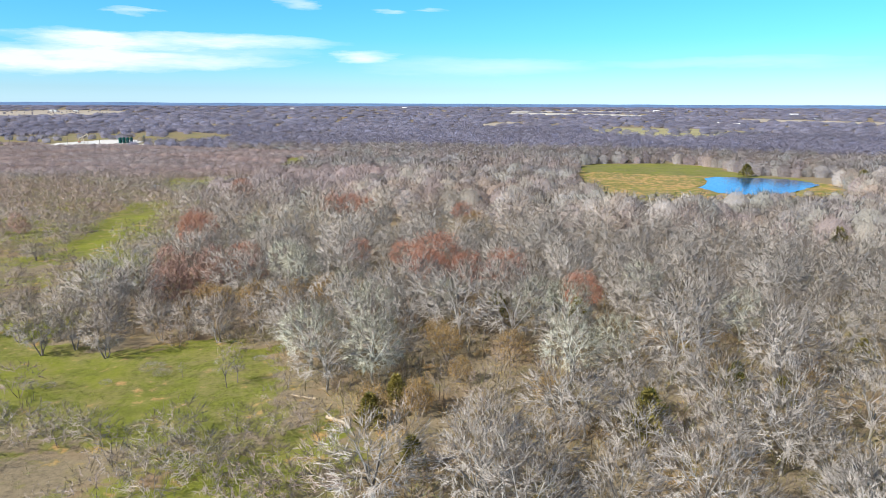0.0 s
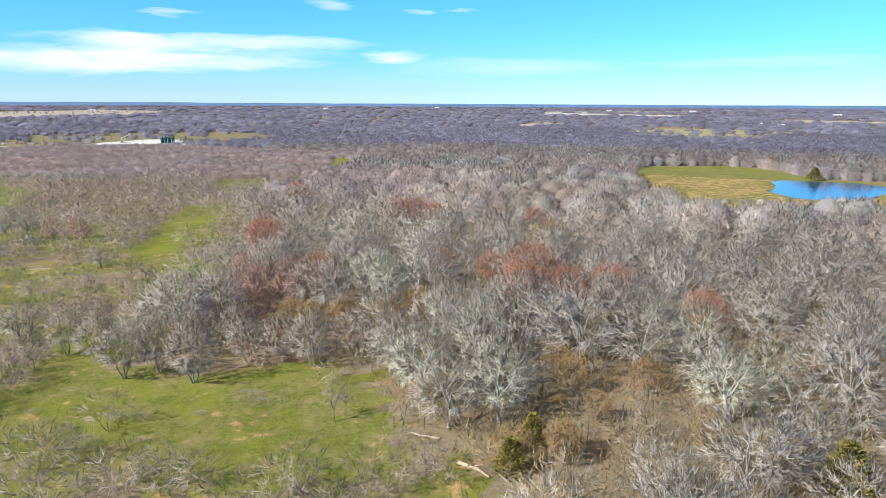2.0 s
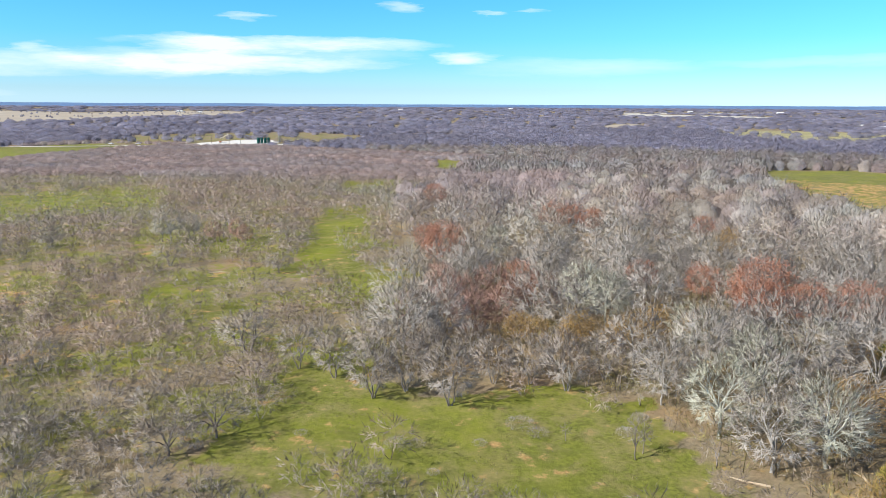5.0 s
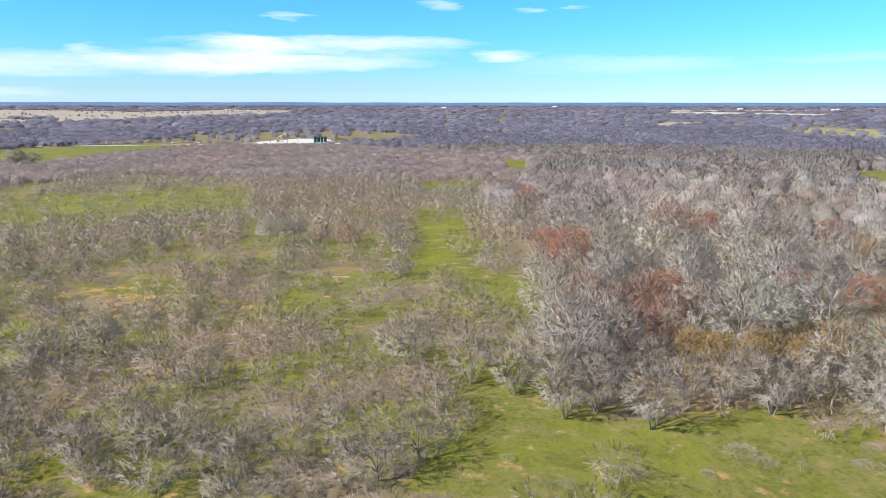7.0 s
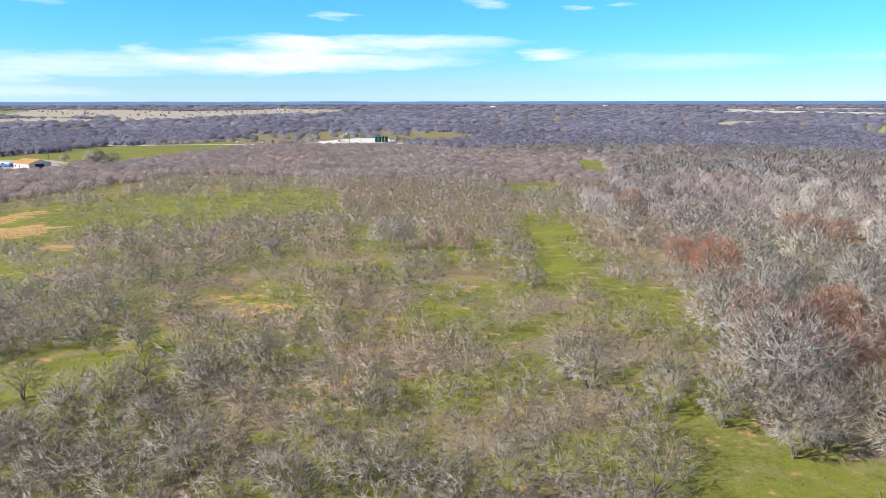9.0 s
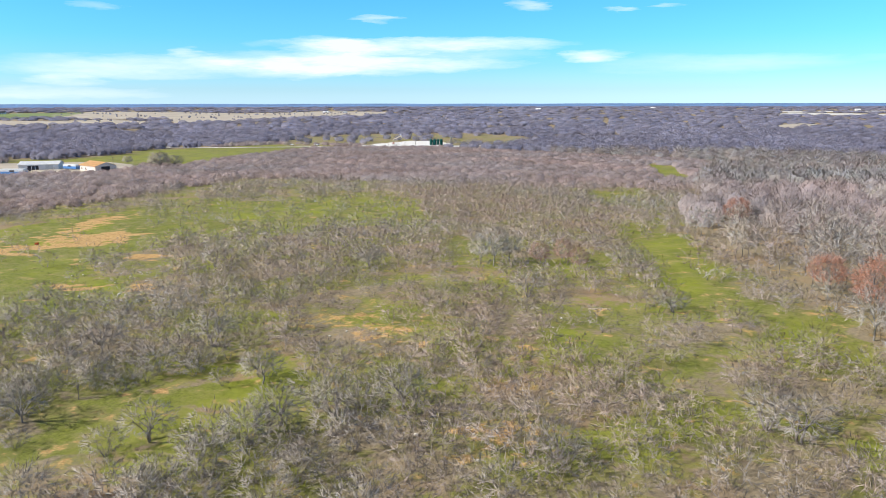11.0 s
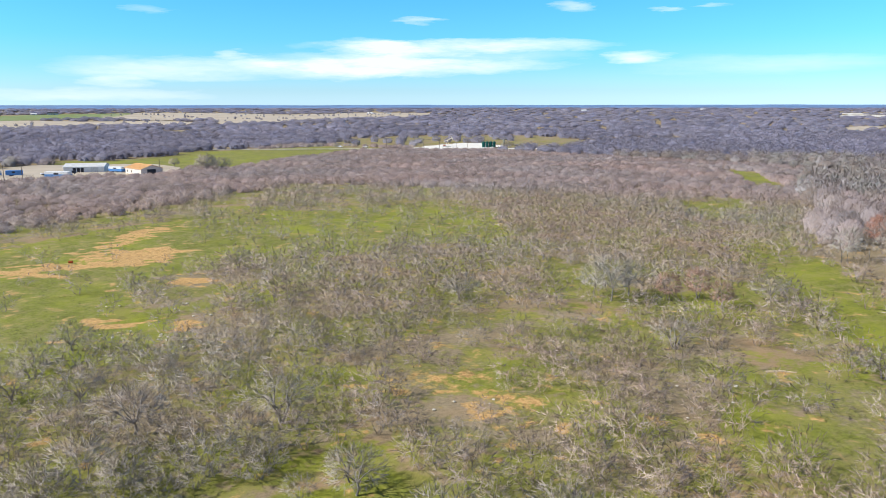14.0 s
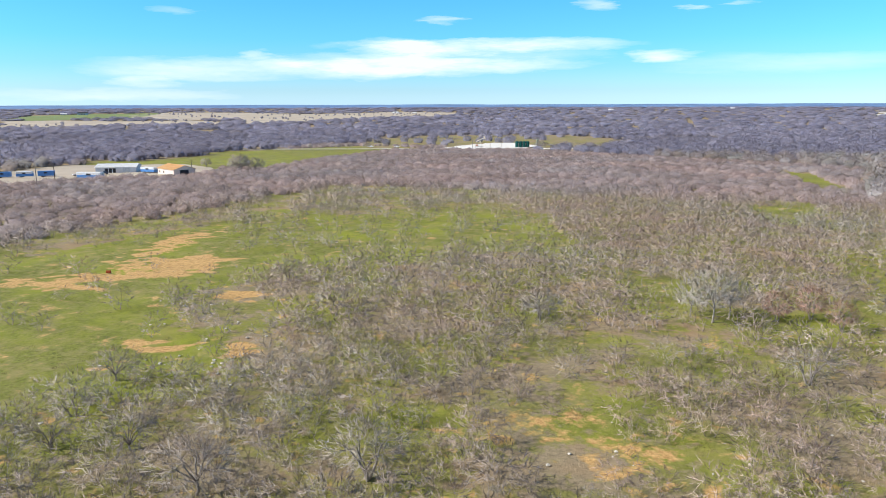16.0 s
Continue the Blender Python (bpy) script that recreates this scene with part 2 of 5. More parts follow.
# ---- mesh helpers ----
def mesh_of(name, verts, tris, mats, index=None, colours=None, colour_name="species_and_haze", normals=None):
    """A mesh from vertex and triangle arrays."""
    verts, tris = np.asarray(verts, dtype=np.float32), np.asarray(tris, dtype=np.int32)
    me = bpy.data.meshes.new(name)
    me.vertices.add(len(verts))
    me.vertices.foreach_set("co", verts.ravel())
    me.loops.add(tris.size)
    me.loops.foreach_set("vertex_index", tris.ravel())
    me.polygons.add(len(tris))
    me.polygons.foreach_set("loop_start", np.arange(0, tris.size, 3, dtype=np.int32))
    for m in mats if isinstance(mats, (list, tuple)) else [mats]:
        me.materials.append(m)
    if index is not None:
        me.polygons.foreach_set("material_index", np.asarray(index, dtype=np.int32))
    if normals is not None:
        me.polygons.foreach_set("use_smooth", np.ones(len(tris), dtype=bool))
    me.update(calc_edges=True)
    if normals is not None:
        me.normals_split_custom_set_from_vertices(normals)
    if colours is not None:
        a = me.color_attributes.new(colour_name, "FLOAT_COLOR", "POINT")
        c = np.ones((len(verts), 4), dtype=np.float32)
        c[:, :3] = colours
        a.data.foreach_set("color", c.ravel())
    return me


def part(name, bm, mat, parent, label=""):
    me = bpy.data.meshes.new(name)
    bm.to_mesh(me)
    bm.free()
    me.materials.append(mat)
    ob = new(name, me)
    ob.parent = parent
    return tagged(ob, label)


def part_mesh(name, me, parent, label=""):
    ob = new(name, me)
    ob.parent = parent
    return tagged(ob, label)


def empty(name, at, turn=0.0, scale=1.0):
    ob = new(name)
    ob.empty_display_size = 0.5
    ob.matrix_basis = pose(*at, 0, 0, turn) @ Matrix.Scale(scale, 4)
    return ob


def box(bm, x0, y0, z0, x1, y1, z1, bevel=0.0):
    r = bmesh.ops.create_cube(bm, size=1, matrix=Matrix.Translation(((x0 + x1) / 2, (y0 + y1) / 2, (z0 + z1) / 2)) @ Matrix.Diagonal((x1 - x0, y1 - y0, z1 - z0, 1)))
    if bevel:
        bmesh.ops.bevel(bm, geom=list({e for v in r["verts"] for e in v.link_edges}), offset=bevel, segments=1, affect="EDGES")
    return bm


def rod(bm, a, b, r0, r1=None, sides=8):
    a, b = Vector(a), Vector(b)
    d = b - a
    bmesh.ops.create_cone(bm, cap_ends=True, segments=sides, radius1=r0, radius2=r0 if r1 is None else r1, depth=d.length,
                          matrix=Matrix.Translation((a + b) / 2) @ d.to_track_quat("Z", "Y").to_matrix().to_4x4())
    return bm


# ---- plan ----
def terrain(x, y):
    """Height of the land: a level flat, a slight fall to the creek, then the long rise to the horizon."""
    d = np.hypot(np.asarray(x, dtype=float) + 60, y)
    u = np.clip((d - 200) / 550, 0, 1)
    return -6 * u * u * (3 - 2 * u) + 40 * (np.clip(d - 1000, 0, 2500) / 3900) ** 1.5


def inside(poly, x, y):
    x, y = np.asarray(x, dtype=float), np.asarray(y, dtype=float)
    hit = np.zeros(x.shape, dtype=bool)
    for (x0, y0), (x1, y1) in zip(poly, poly[1:] + poly[:1]):
        if y0 != y1:
            hit ^= ((y0 > y) != (y1 > y)) & (x < (x1 - x0) * (y - y0) / (y1 - y0) + x0)
    return hit


def wobble(x, y, size, seed=0.0):
    """Smooth value noise about 0, for uneven edges."""
    x, y = np.asarray(x, dtype=float) / size + seed, np.asarray(y, dtype=float) / size - seed * 0.7
    return (np.sin(1.7 * x + 1.3 * np.sin(1.1 * y)) + np.sin(2.3 * y + 1.9 * np.sin(0.9 * x + 2)) + 0.6 * np.sin(4.1 * x - 3.3 * y) + 0.5 * np.sin(5.3 * y + 2.7 * x + 1)) / 3.1


FOREST = [(-8, 30), (-8, 58), (-7, 68), (-14, 76), (-21, 82), (-24, 92), (-30, 100), (-50, 97), (-58, 99), (-59, 122), (-58, 140), (-63, 160), (-77, 201),
          (-86, 235), (-82, 300), (-76, 420), (-55, 560), (60, 700), (900, 700), (900, 30)]
GRASS = [
    [(-197, 109), (-290, 100), (-290, 165), (-272, 180), (-274, 212), (-262, 236), (-248, 251), (-220, 276), (-191, 273), (-176, 256), (-181, 222), (-193, 197), (-209, 190), (-213, 172),
     (-218, 157), (-203, 142), (-188, 140), (-188, 124), (-193, 117)],
    [(-60, 75), (-72, 79), (-64, 84), (-66, 95), (-73, 110), (-66, 108), (-58, 97), (-48, 93), (-30, 97), (-23, 97), (-21, 82), (-20, 74), (-24, 71), (-34, 67), (-42, 74)],
    [(-148, 204), (-133, 205), (-130, 189), (-135, 179), (-144, 193)],
    [(-124, 184), (-101, 199), (-104, 174), (-116, 174)],
    [(-270, 249), (-233, 264), (-211, 300), (-180, 280), (-160, 225), (-196, 211), (-211, 188), (-217, 191)],
    [(-111, 137), (-97, 136), (-95, 122), (-102, 124)],
    [(-106, 241), (-88, 228), (-80, 193), (-76, 162), (-66, 155), (-61, 139), (-66, 131), (-79, 151), (-82, 146), (-96, 189)],
    [(-124, 316), (-107, 351), (-97, 321), (-112, 286)],
    [(-110, 510), (-90, 500), (-82, 393), (-93, 398)],
    [(-18, 67), (-12, 75), (-9, 71), (-13, 65)],
    [(-150, 98), (-138, 110), (-128, 104), (-134, 92)],
    [(-160, 88), (-150, 100), (-142, 92), (-150, 78)],
]
MEADOW = [(64.7, 359.6), (80.6, 427.3), (91.9, 458.1), (140.4, 476.5), (158.5, 464.4), (167.5, 431.5), (162, 383), (180, 365), (185, 345), (165, 290), (135, 232), (100, 222), (64, 210), (52, 228), (53, 290)]
POND = [(131.2, 358.8), (139.2, 366.5), (152.9, 365.2), (171.3, 355.9), (176.8, 345.1), (173.2, 328.1), (154.8, 309.3), (142.1, 290.9), (129.1, 287.2), (118.1, 287.9), (113.5, 293.3), (112.5, 306.1), (113.6, 317.7), (121.9, 331.6)]
TAN = [
    [(-250.7, 170.9), (-255.3, 185.6), (-261.9, 198.7), (-266.2, 213.5), (-258.6, 217.4), (-253.6, 201.8), (-248.9, 187.9), (-250.9, 183.8), (-245.0, 171.6)],
    [(-246.2, 169.8), (-247.6, 180.5), (-242.3, 187.2), (-230.7, 193.0), (-230.0, 183.4), (-227.7, 174.5), (-229.5, 168.4), (-237.6, 166.0), (-242.6, 165.7)],
    [(-263.6, 157.1), (-255.3, 160.9), (-244.2, 167.9), (-239.2, 166.1), (-241.5, 158.6), (-231.4, 154.8), (-244.7, 153.6), (-258.0, 153.1)],
    [(-208.3, 136.3), (-207.5, 139.3), (-203.2, 138.9), (-197.4, 137.9), (-197.5, 134.6), (-201.9, 132.7)],
    [(-202.1, 124.4), (-204.1, 127.0), (-201.1, 129.5), (-199.5, 126.6), (-199.6, 124.4)],
    [(-193.5, 140.5), (-190.6, 143.3), (-187.8, 141.1), (-188.1, 137.7), (-191.2, 138.0)],
    [(-213.4, 162.8), (-209.9, 166.5), (-204.4, 164.4), (-203.9, 160.6), (-208.2, 158.9)],
    [(85, 153), (101, 159), (92, 138), (80, 140)],
    [(160, 372), (200, 372), (215, 340), (185, 322)],
]
DIRT = [
    [(-151, 136), (-139, 139), (-138, 130), (-150, 127)],
    [(-139, 133), (-129, 136), (-127, 124), (-138, 122)],
    [(-114, 102), (-104, 105), (-102, 95), (-112, 93)],
    [(-16, 74), (-10, 79), (-6, 74), (-11, 69)],
]
THICKETS = [
    [(-193, 101), (-187, 113), (-172, 127), (-156, 128), (-145, 118), (-150, 104), (-162, 92), (-172, 85)],
    [(-143, 116), (-117, 129), (-100, 112), (-87, 91), (-98, 80), (-113, 74)],
    [(-196, 158), (-180, 196), (-157, 186), (-146, 160), (-155, 128), (-180, 133)],
    [(-93, 90), (-74, 106), (-65, 90), (-70, 80), (-86, 74)],
]
BRUSHES = [
    [(-200.2, 110.9), (-196.2, 119.6), (-191.0, 125.1), (-186.5, 134.5), (-181.1, 139.3), (-171.6, 143.0), (-157.0, 127.7), (-154.7, 114.0), (-156.8, 105.6), (-162.3, 97.2), (-174.2, 92.5)],
    [(-113.1, 121.2), (-90.8, 115.6), (-75.4, 104.3), (-66.7, 89.5), (-68.8, 80.4), (-73.7, 78.5), (-77.6, 76.3)],
    [(-107.2, 82.9), (-106.6, 97.6), (-99.3, 112.8), (-83.3, 106.3), (-69.5, 99.2), (-64.3, 85.2), (-73.6, 75.6), (-77.3, 71.0), (-97.0, 67.2)],
    [(-139.6, 88.2), (-130.0, 92.4), (-113.2, 85.3), (-95.8, 77.7), (-98.4, 73.3), (-122.5, 67.0), (-133.9, 77.3)],
]
CREEK_GREEN = [(-519.3, 390.4), (-564.2, 442.8), (-527.1, 454.3), (-521.9, 494.6), (-540, 548), (-537, 598), (-502, 647), (-475, 698), (-411, 682), (-412, 635), (-410.8, 553.4), (-410.1, 503.6), (-396.6, 442.9), (-388.2, 419.5), (-416.1, 402.0), (-427.6, 398.0), (-467.6, 395.7)]
YARD = [(-520, 300), (-544, 405), (-473, 440), (-400, 392), (-398, 358), (-425, 335), (-446, 290)]
PAD = [(-388, 672), (-384, 735), (-372, 790), (-338, 790), (-312, 745), (-314, 698), (-338, 676), (-366, 668)]
PAD_PASTURE = [(-458, 645), (-546, 827), (-506, 924), (-424, 1006), (-326, 985), (-245, 876), (-236, 745)]
BACK_MEADOW = [(210, 1123), (293, 1252), (416, 1189), (482, 1087), (456, 993), (346, 889), (252, 852), (211, 937)]


def any_of(polys, x, y):
    hit = np.zeros(np.shape(x), dtype=bool)
    for p in polys:
        hit |= inside(p, x, y)
    return hit


# ---- ground ----
def spaced(lo, hi, a, b, step, grow):
    mid = list(np.arange(a, b + step, step))
    s, v = step, a
    while v > lo:
        s *= grow
        v -= s
        mid.insert(0, v)
    s, v = step, mid[-1]
    while v < hi:
        s *= grow
        v += s
        mid.append(v)
    return np.array(mid)


def build_ground():
    xs, ys = spaced(-4950, 4950, -290, 120, 2.2, 1.08), spaced(-900, 4950, 40, 330, 2.2, 1.06)
    X, Y = np.meshgrid(xs, ys)
    wx, wy = X + 2.2 * wobble(X, Y, 5, 3), Y + 2.2 * wobble(X, Y, 5, 9)
    near = 1 / (1 + (np.hypot(X + 60, Y) / 350) ** 4)
    Z = terrain(X, Y) + near * (0.16 * wobble(X, Y, 4, 1) + 0.35 * wobble(X, Y, 22, 5)) * np.clip((np.hypot(X + 60, Y)) / 60, 0, 1)
    pond = inside(POND, X, Y)
    Z = np.where(pond, Z - 1.2, Z)
    forest = inside(FOREST, wx, wy)
    grass = any_of(GRASS, wx, wy) | inside(CREEK_GREEN, wx, wy)
    pasture = inside(PAD_PASTURE, wx, wy)
    ragged_x, ragged_y = X + 4.5 * wobble(X, Y, 3.4, 3) + 2 * wobble(X, Y, 9, 1), Y + 3.5 * wobble(X, Y, 3.0, 9)
    tan = any_of(TAN, ragged_x, ragged_y)
    dirt = any_of(DIRT, ragged_x, ragged_y)
    mead = inside(MEADOW, wx, wy)
    patch = wobble(X, Y, 9, 4)
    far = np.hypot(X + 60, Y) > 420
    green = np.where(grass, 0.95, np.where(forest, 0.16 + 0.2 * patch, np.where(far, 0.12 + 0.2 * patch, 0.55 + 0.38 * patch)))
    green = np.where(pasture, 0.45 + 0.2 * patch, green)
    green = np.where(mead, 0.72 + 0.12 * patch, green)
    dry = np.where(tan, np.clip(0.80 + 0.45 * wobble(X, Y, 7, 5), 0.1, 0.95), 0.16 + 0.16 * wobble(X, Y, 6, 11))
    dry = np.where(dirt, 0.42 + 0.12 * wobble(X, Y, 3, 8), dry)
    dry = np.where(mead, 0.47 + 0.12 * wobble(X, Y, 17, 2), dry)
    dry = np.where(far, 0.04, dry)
    cover = np.stack([np.clip(green, 0, 1), np.clip(dry, 0, 1), np.zeros_like(green)], -1).reshape(-1, 3)
    ny, nx = X.shape
    i = (np.arange(ny - 1)[:, None] * nx + np.arange(nx - 1)[None]).ravel()
    tris = np.concatenate([np.stack([i, i + 1, i + nx + 1], 1), np.stack([i, i + nx + 1, i + nx], 1)])
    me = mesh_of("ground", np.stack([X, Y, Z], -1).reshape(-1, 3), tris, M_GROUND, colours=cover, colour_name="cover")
    me.polygons.foreach_set("use_smooth", np.ones(len(tris), dtype=bool))
    tagged(new("ground", me), "winter ranch land with green grass, leaf litter and bare tan patches", "ground", kind="structure")


def drape(name, poly, lift, mat, label, category, cells=14, edge=0.0):
    """A sheet of the polygon's shape laid over the land."""
    p = np.array(poly, dtype=float)
    c = p.mean(0)
    ring, n = [], 0
    pts = np.concatenate([np.linspace(a, b, 5)[:-1] for a, b in zip(p, np.roll(p, -1, 0))])
    pts = pts + edge * np.stack([wobble(pts[:, 0], pts[:, 1], 9, 2), wobble(pts[:, 0], pts[:, 1], 9, 7)], 1)
    V, T, m = [], [], len(pts)
    for k in range(cells + 1):
        q = c + (pts - c) * (k / cells)
        V.append(np.column_stack([q, terrain(q[:, 0], q[:, 1]) + lift]))
    for k in range(cells):
        for j in range(m):
            a, b, d, e = k * m + j, k * m + (j + 1) % m, (k + 1) * m + j, (k + 1) * m + (j + 1) % m
            T.append((d, e, b))
            if k:
                T.append((d, b, a))
    ob = new(name, mesh_of(name, np.concatenate(V), T, mat))
    return tagged(ob, label, category, kind="structure")


build_ground()
water_z = float(terrain(148, 320)) - 0.25
pond_ob = drape("water", POND, 0.0, M_WATER, "small blue stock pond with a grassy shore", "pond", 6, 1.5)
_co = np.empty(len(pond_ob.data.vertices) * 3, dtype=np.float32)
pond_ob.data.vertices.foreach_get("co", _co)
_co[2::3] = water_z
pond_ob.data.vertices.foreach_set("co", _co)
drape("yard", YARD, 0.15, M_TAN_FIELD, "pale bare dirt farm yard", "yard", 8, 5.0)
drape("oil_pad", PAD, 0.25, M_CALICHE, "white caliche well pad", "well pad", 8, 4.0)
FIELDS = [
    ("field_stubble", [(-1873, 1739), (-2062, 2104), (-1841, 2208), (-1426, 2088), (-1341, 2496), (-1070, 2471), (-921, 2026), (-996, 1805), (-1034, 1476), (-1056, 1260), (-1297, 1526), (-1386, 1390), (-1586, 1463)], M_TAN_FIELD, "pale tan stubble field in the distance"),
    ("field_pasture", [(-1667, 1170), (-1629, 1283), (-1437, 1271), (-1348, 1405), (-1126, 1312), (-1086, 1178), (-1190, 1138), (-1230, 1053), (-1199, 922), (-1300, 905)], M_TAN_FIELD, "dry tan pasture behind the creek woods"),
    ("field_wheat", [(-1792, 1260), (-2068, 1565), (-2102, 1796), (-2014, 2027), (-1660, 1554), (-1624, 1392), (-1636, 1230)], M_GREEN_FIELD, "green winter field in the distance"),
    ("field_clearing", [(-878, 574), (-949, 623), (-886, 647), (-843, 649), (-842, 612)], M_TAN_FIELD, "small tan clearing among creek woods"),
    ("field_pale", [(52, 1353), (136, 1561), (159, 1496), (80, 1252)], M_TAN_FIELD, "small pale field between woods"),
    ("field_bright", [(174, 2277), (420, 2235), (534, 2008), (635, 2251), (261, 2599)], M_PALE_FIELD, "bright pale field near the horizon"),
    ("field_bright_far", [(244, 2781), (815, 2901), (776, 2712), (215, 2610)], M_PALE_FIELD, "bright pale field on the horizon"),
    ("field_east", [(656, 1670), (867, 1421), (952, 1561), (775, 1864)], M_TAN_FIELD, "pale strip field beyond the woods"),
]
for name, poly, mat, label in FIELDS:
    drape(name, poly, 0.8, mat, label, "field", 14, 12.0)
drape("field_back_meadow", BACK_MEADOW, 0.6, plain("yellow_meadow", (0.42, 0.38, 0.19), 0.95, vary=0.3, scale=0.04), "yellow meadow behind the pond woods", "field", 14, 25.0)


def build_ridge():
    """Low hills on the horizon, their blue a painted distance haze."""
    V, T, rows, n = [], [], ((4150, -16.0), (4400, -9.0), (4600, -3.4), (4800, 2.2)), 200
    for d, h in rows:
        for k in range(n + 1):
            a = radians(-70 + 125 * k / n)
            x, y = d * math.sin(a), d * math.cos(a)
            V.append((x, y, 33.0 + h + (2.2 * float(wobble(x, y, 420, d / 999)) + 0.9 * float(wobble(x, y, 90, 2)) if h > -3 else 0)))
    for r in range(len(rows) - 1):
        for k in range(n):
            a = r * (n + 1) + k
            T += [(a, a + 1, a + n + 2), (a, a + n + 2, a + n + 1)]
    tagged(new("backdrop", mesh_of("backdrop", V, T, M_RIDGE)), "low wooded hills along the horizon, coloured haze-blue", "hills", kind="structure")


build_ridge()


# ---- trees: shapes ----
def tubes(segs):
    """Tapered prisms, one for each (p0, p1, r0, r1, sides)."""
    V, T, base = [], [], 0
    for p0, p1, r0, r1, n in segs:
        d = p1 - p0
        d = d / (np.linalg.norm(d) + 1e-9)
        u = np.cross(d, (0.0, 0.0, 1.0) if abs(d[2]) < 0.9 else (1.0, 0.0, 0.0))
        u /= np.linalg.norm(u)
        w = np.cross(d, u)
        a = np.arange(n) * 2 * np.pi / n
        c = np.cos(a)[:, None] * u + np.sin(a)[:, None] * w
        V += [p0 + c * r0, p1 + c * r1]
        for i in range(n):
            j = (i + 1) % n
            T += [(base + i, base + j, base + n + j), (base + i, base + n + j, base + n + i)]
        base += 2 * n
    return np.concatenate(V), np.array(T)


def slivers(P, D, width, rng, centre=None):
    """Long thin triangles from P along D: twigs, leaves, needles. With a centre, their flat sides face away from it, as sprays do."""
    n = len(P)
    face = rng.normal(size=(n, 3))
    if centre is not None:
        out = P + 0.5 * D - np.asarray(centre)
        face = 0.38 * face + out / (np.linalg.norm(out, axis=1)[:, None] + 1e-9)
    side = np.cross(D, face)
    side /= np.linalg.norm(side, axis=1)[:, None] + 1e-9
    side *= (np.asarray(width) * 0.5)[:, None] if np.ndim(width) else width * 0.5
    V = np.stack([P - side, P + side, P + D], 1).reshape(-1, 3)
    return V, np.arange(3 * n).reshape(-1, 3)


def bent(a, b, sag, rng, n=2):
    """Points of a slightly crooked limb from a to b."""
    L = np.linalg.norm(b - a)
    pts = [a]
    for k in range(1, n):
        f = k / n
        pts.append(a + (b - a) * f + np.array([0, 0, sag * L * math.sin(math.pi * f)]) + rng.normal(size=3) * 0.05 * L)
    return pts + [b]


def evenly(n, z0, z1, rng):
    """n directions spread evenly over the band of the sphere between the heights z0 and z1."""
    k = np.arange(n)
    z = z0 + (z1 - z0) * (k + rng.uniform(0.2, 0.8, n)) / n
    a = 2.39996 * k + rng.uniform(0, 6.283) + rng.uniform(-0.35, 0.35, n)
    r = np.sqrt(np.clip(1 - z * z, 0, 1))
    return np.stack([r * np.cos(a), r * np.sin(a), z], 1)


def nearest(p, q):
    return ((p[:, None] - q[None]) ** 2).sum(2).argmin(1)


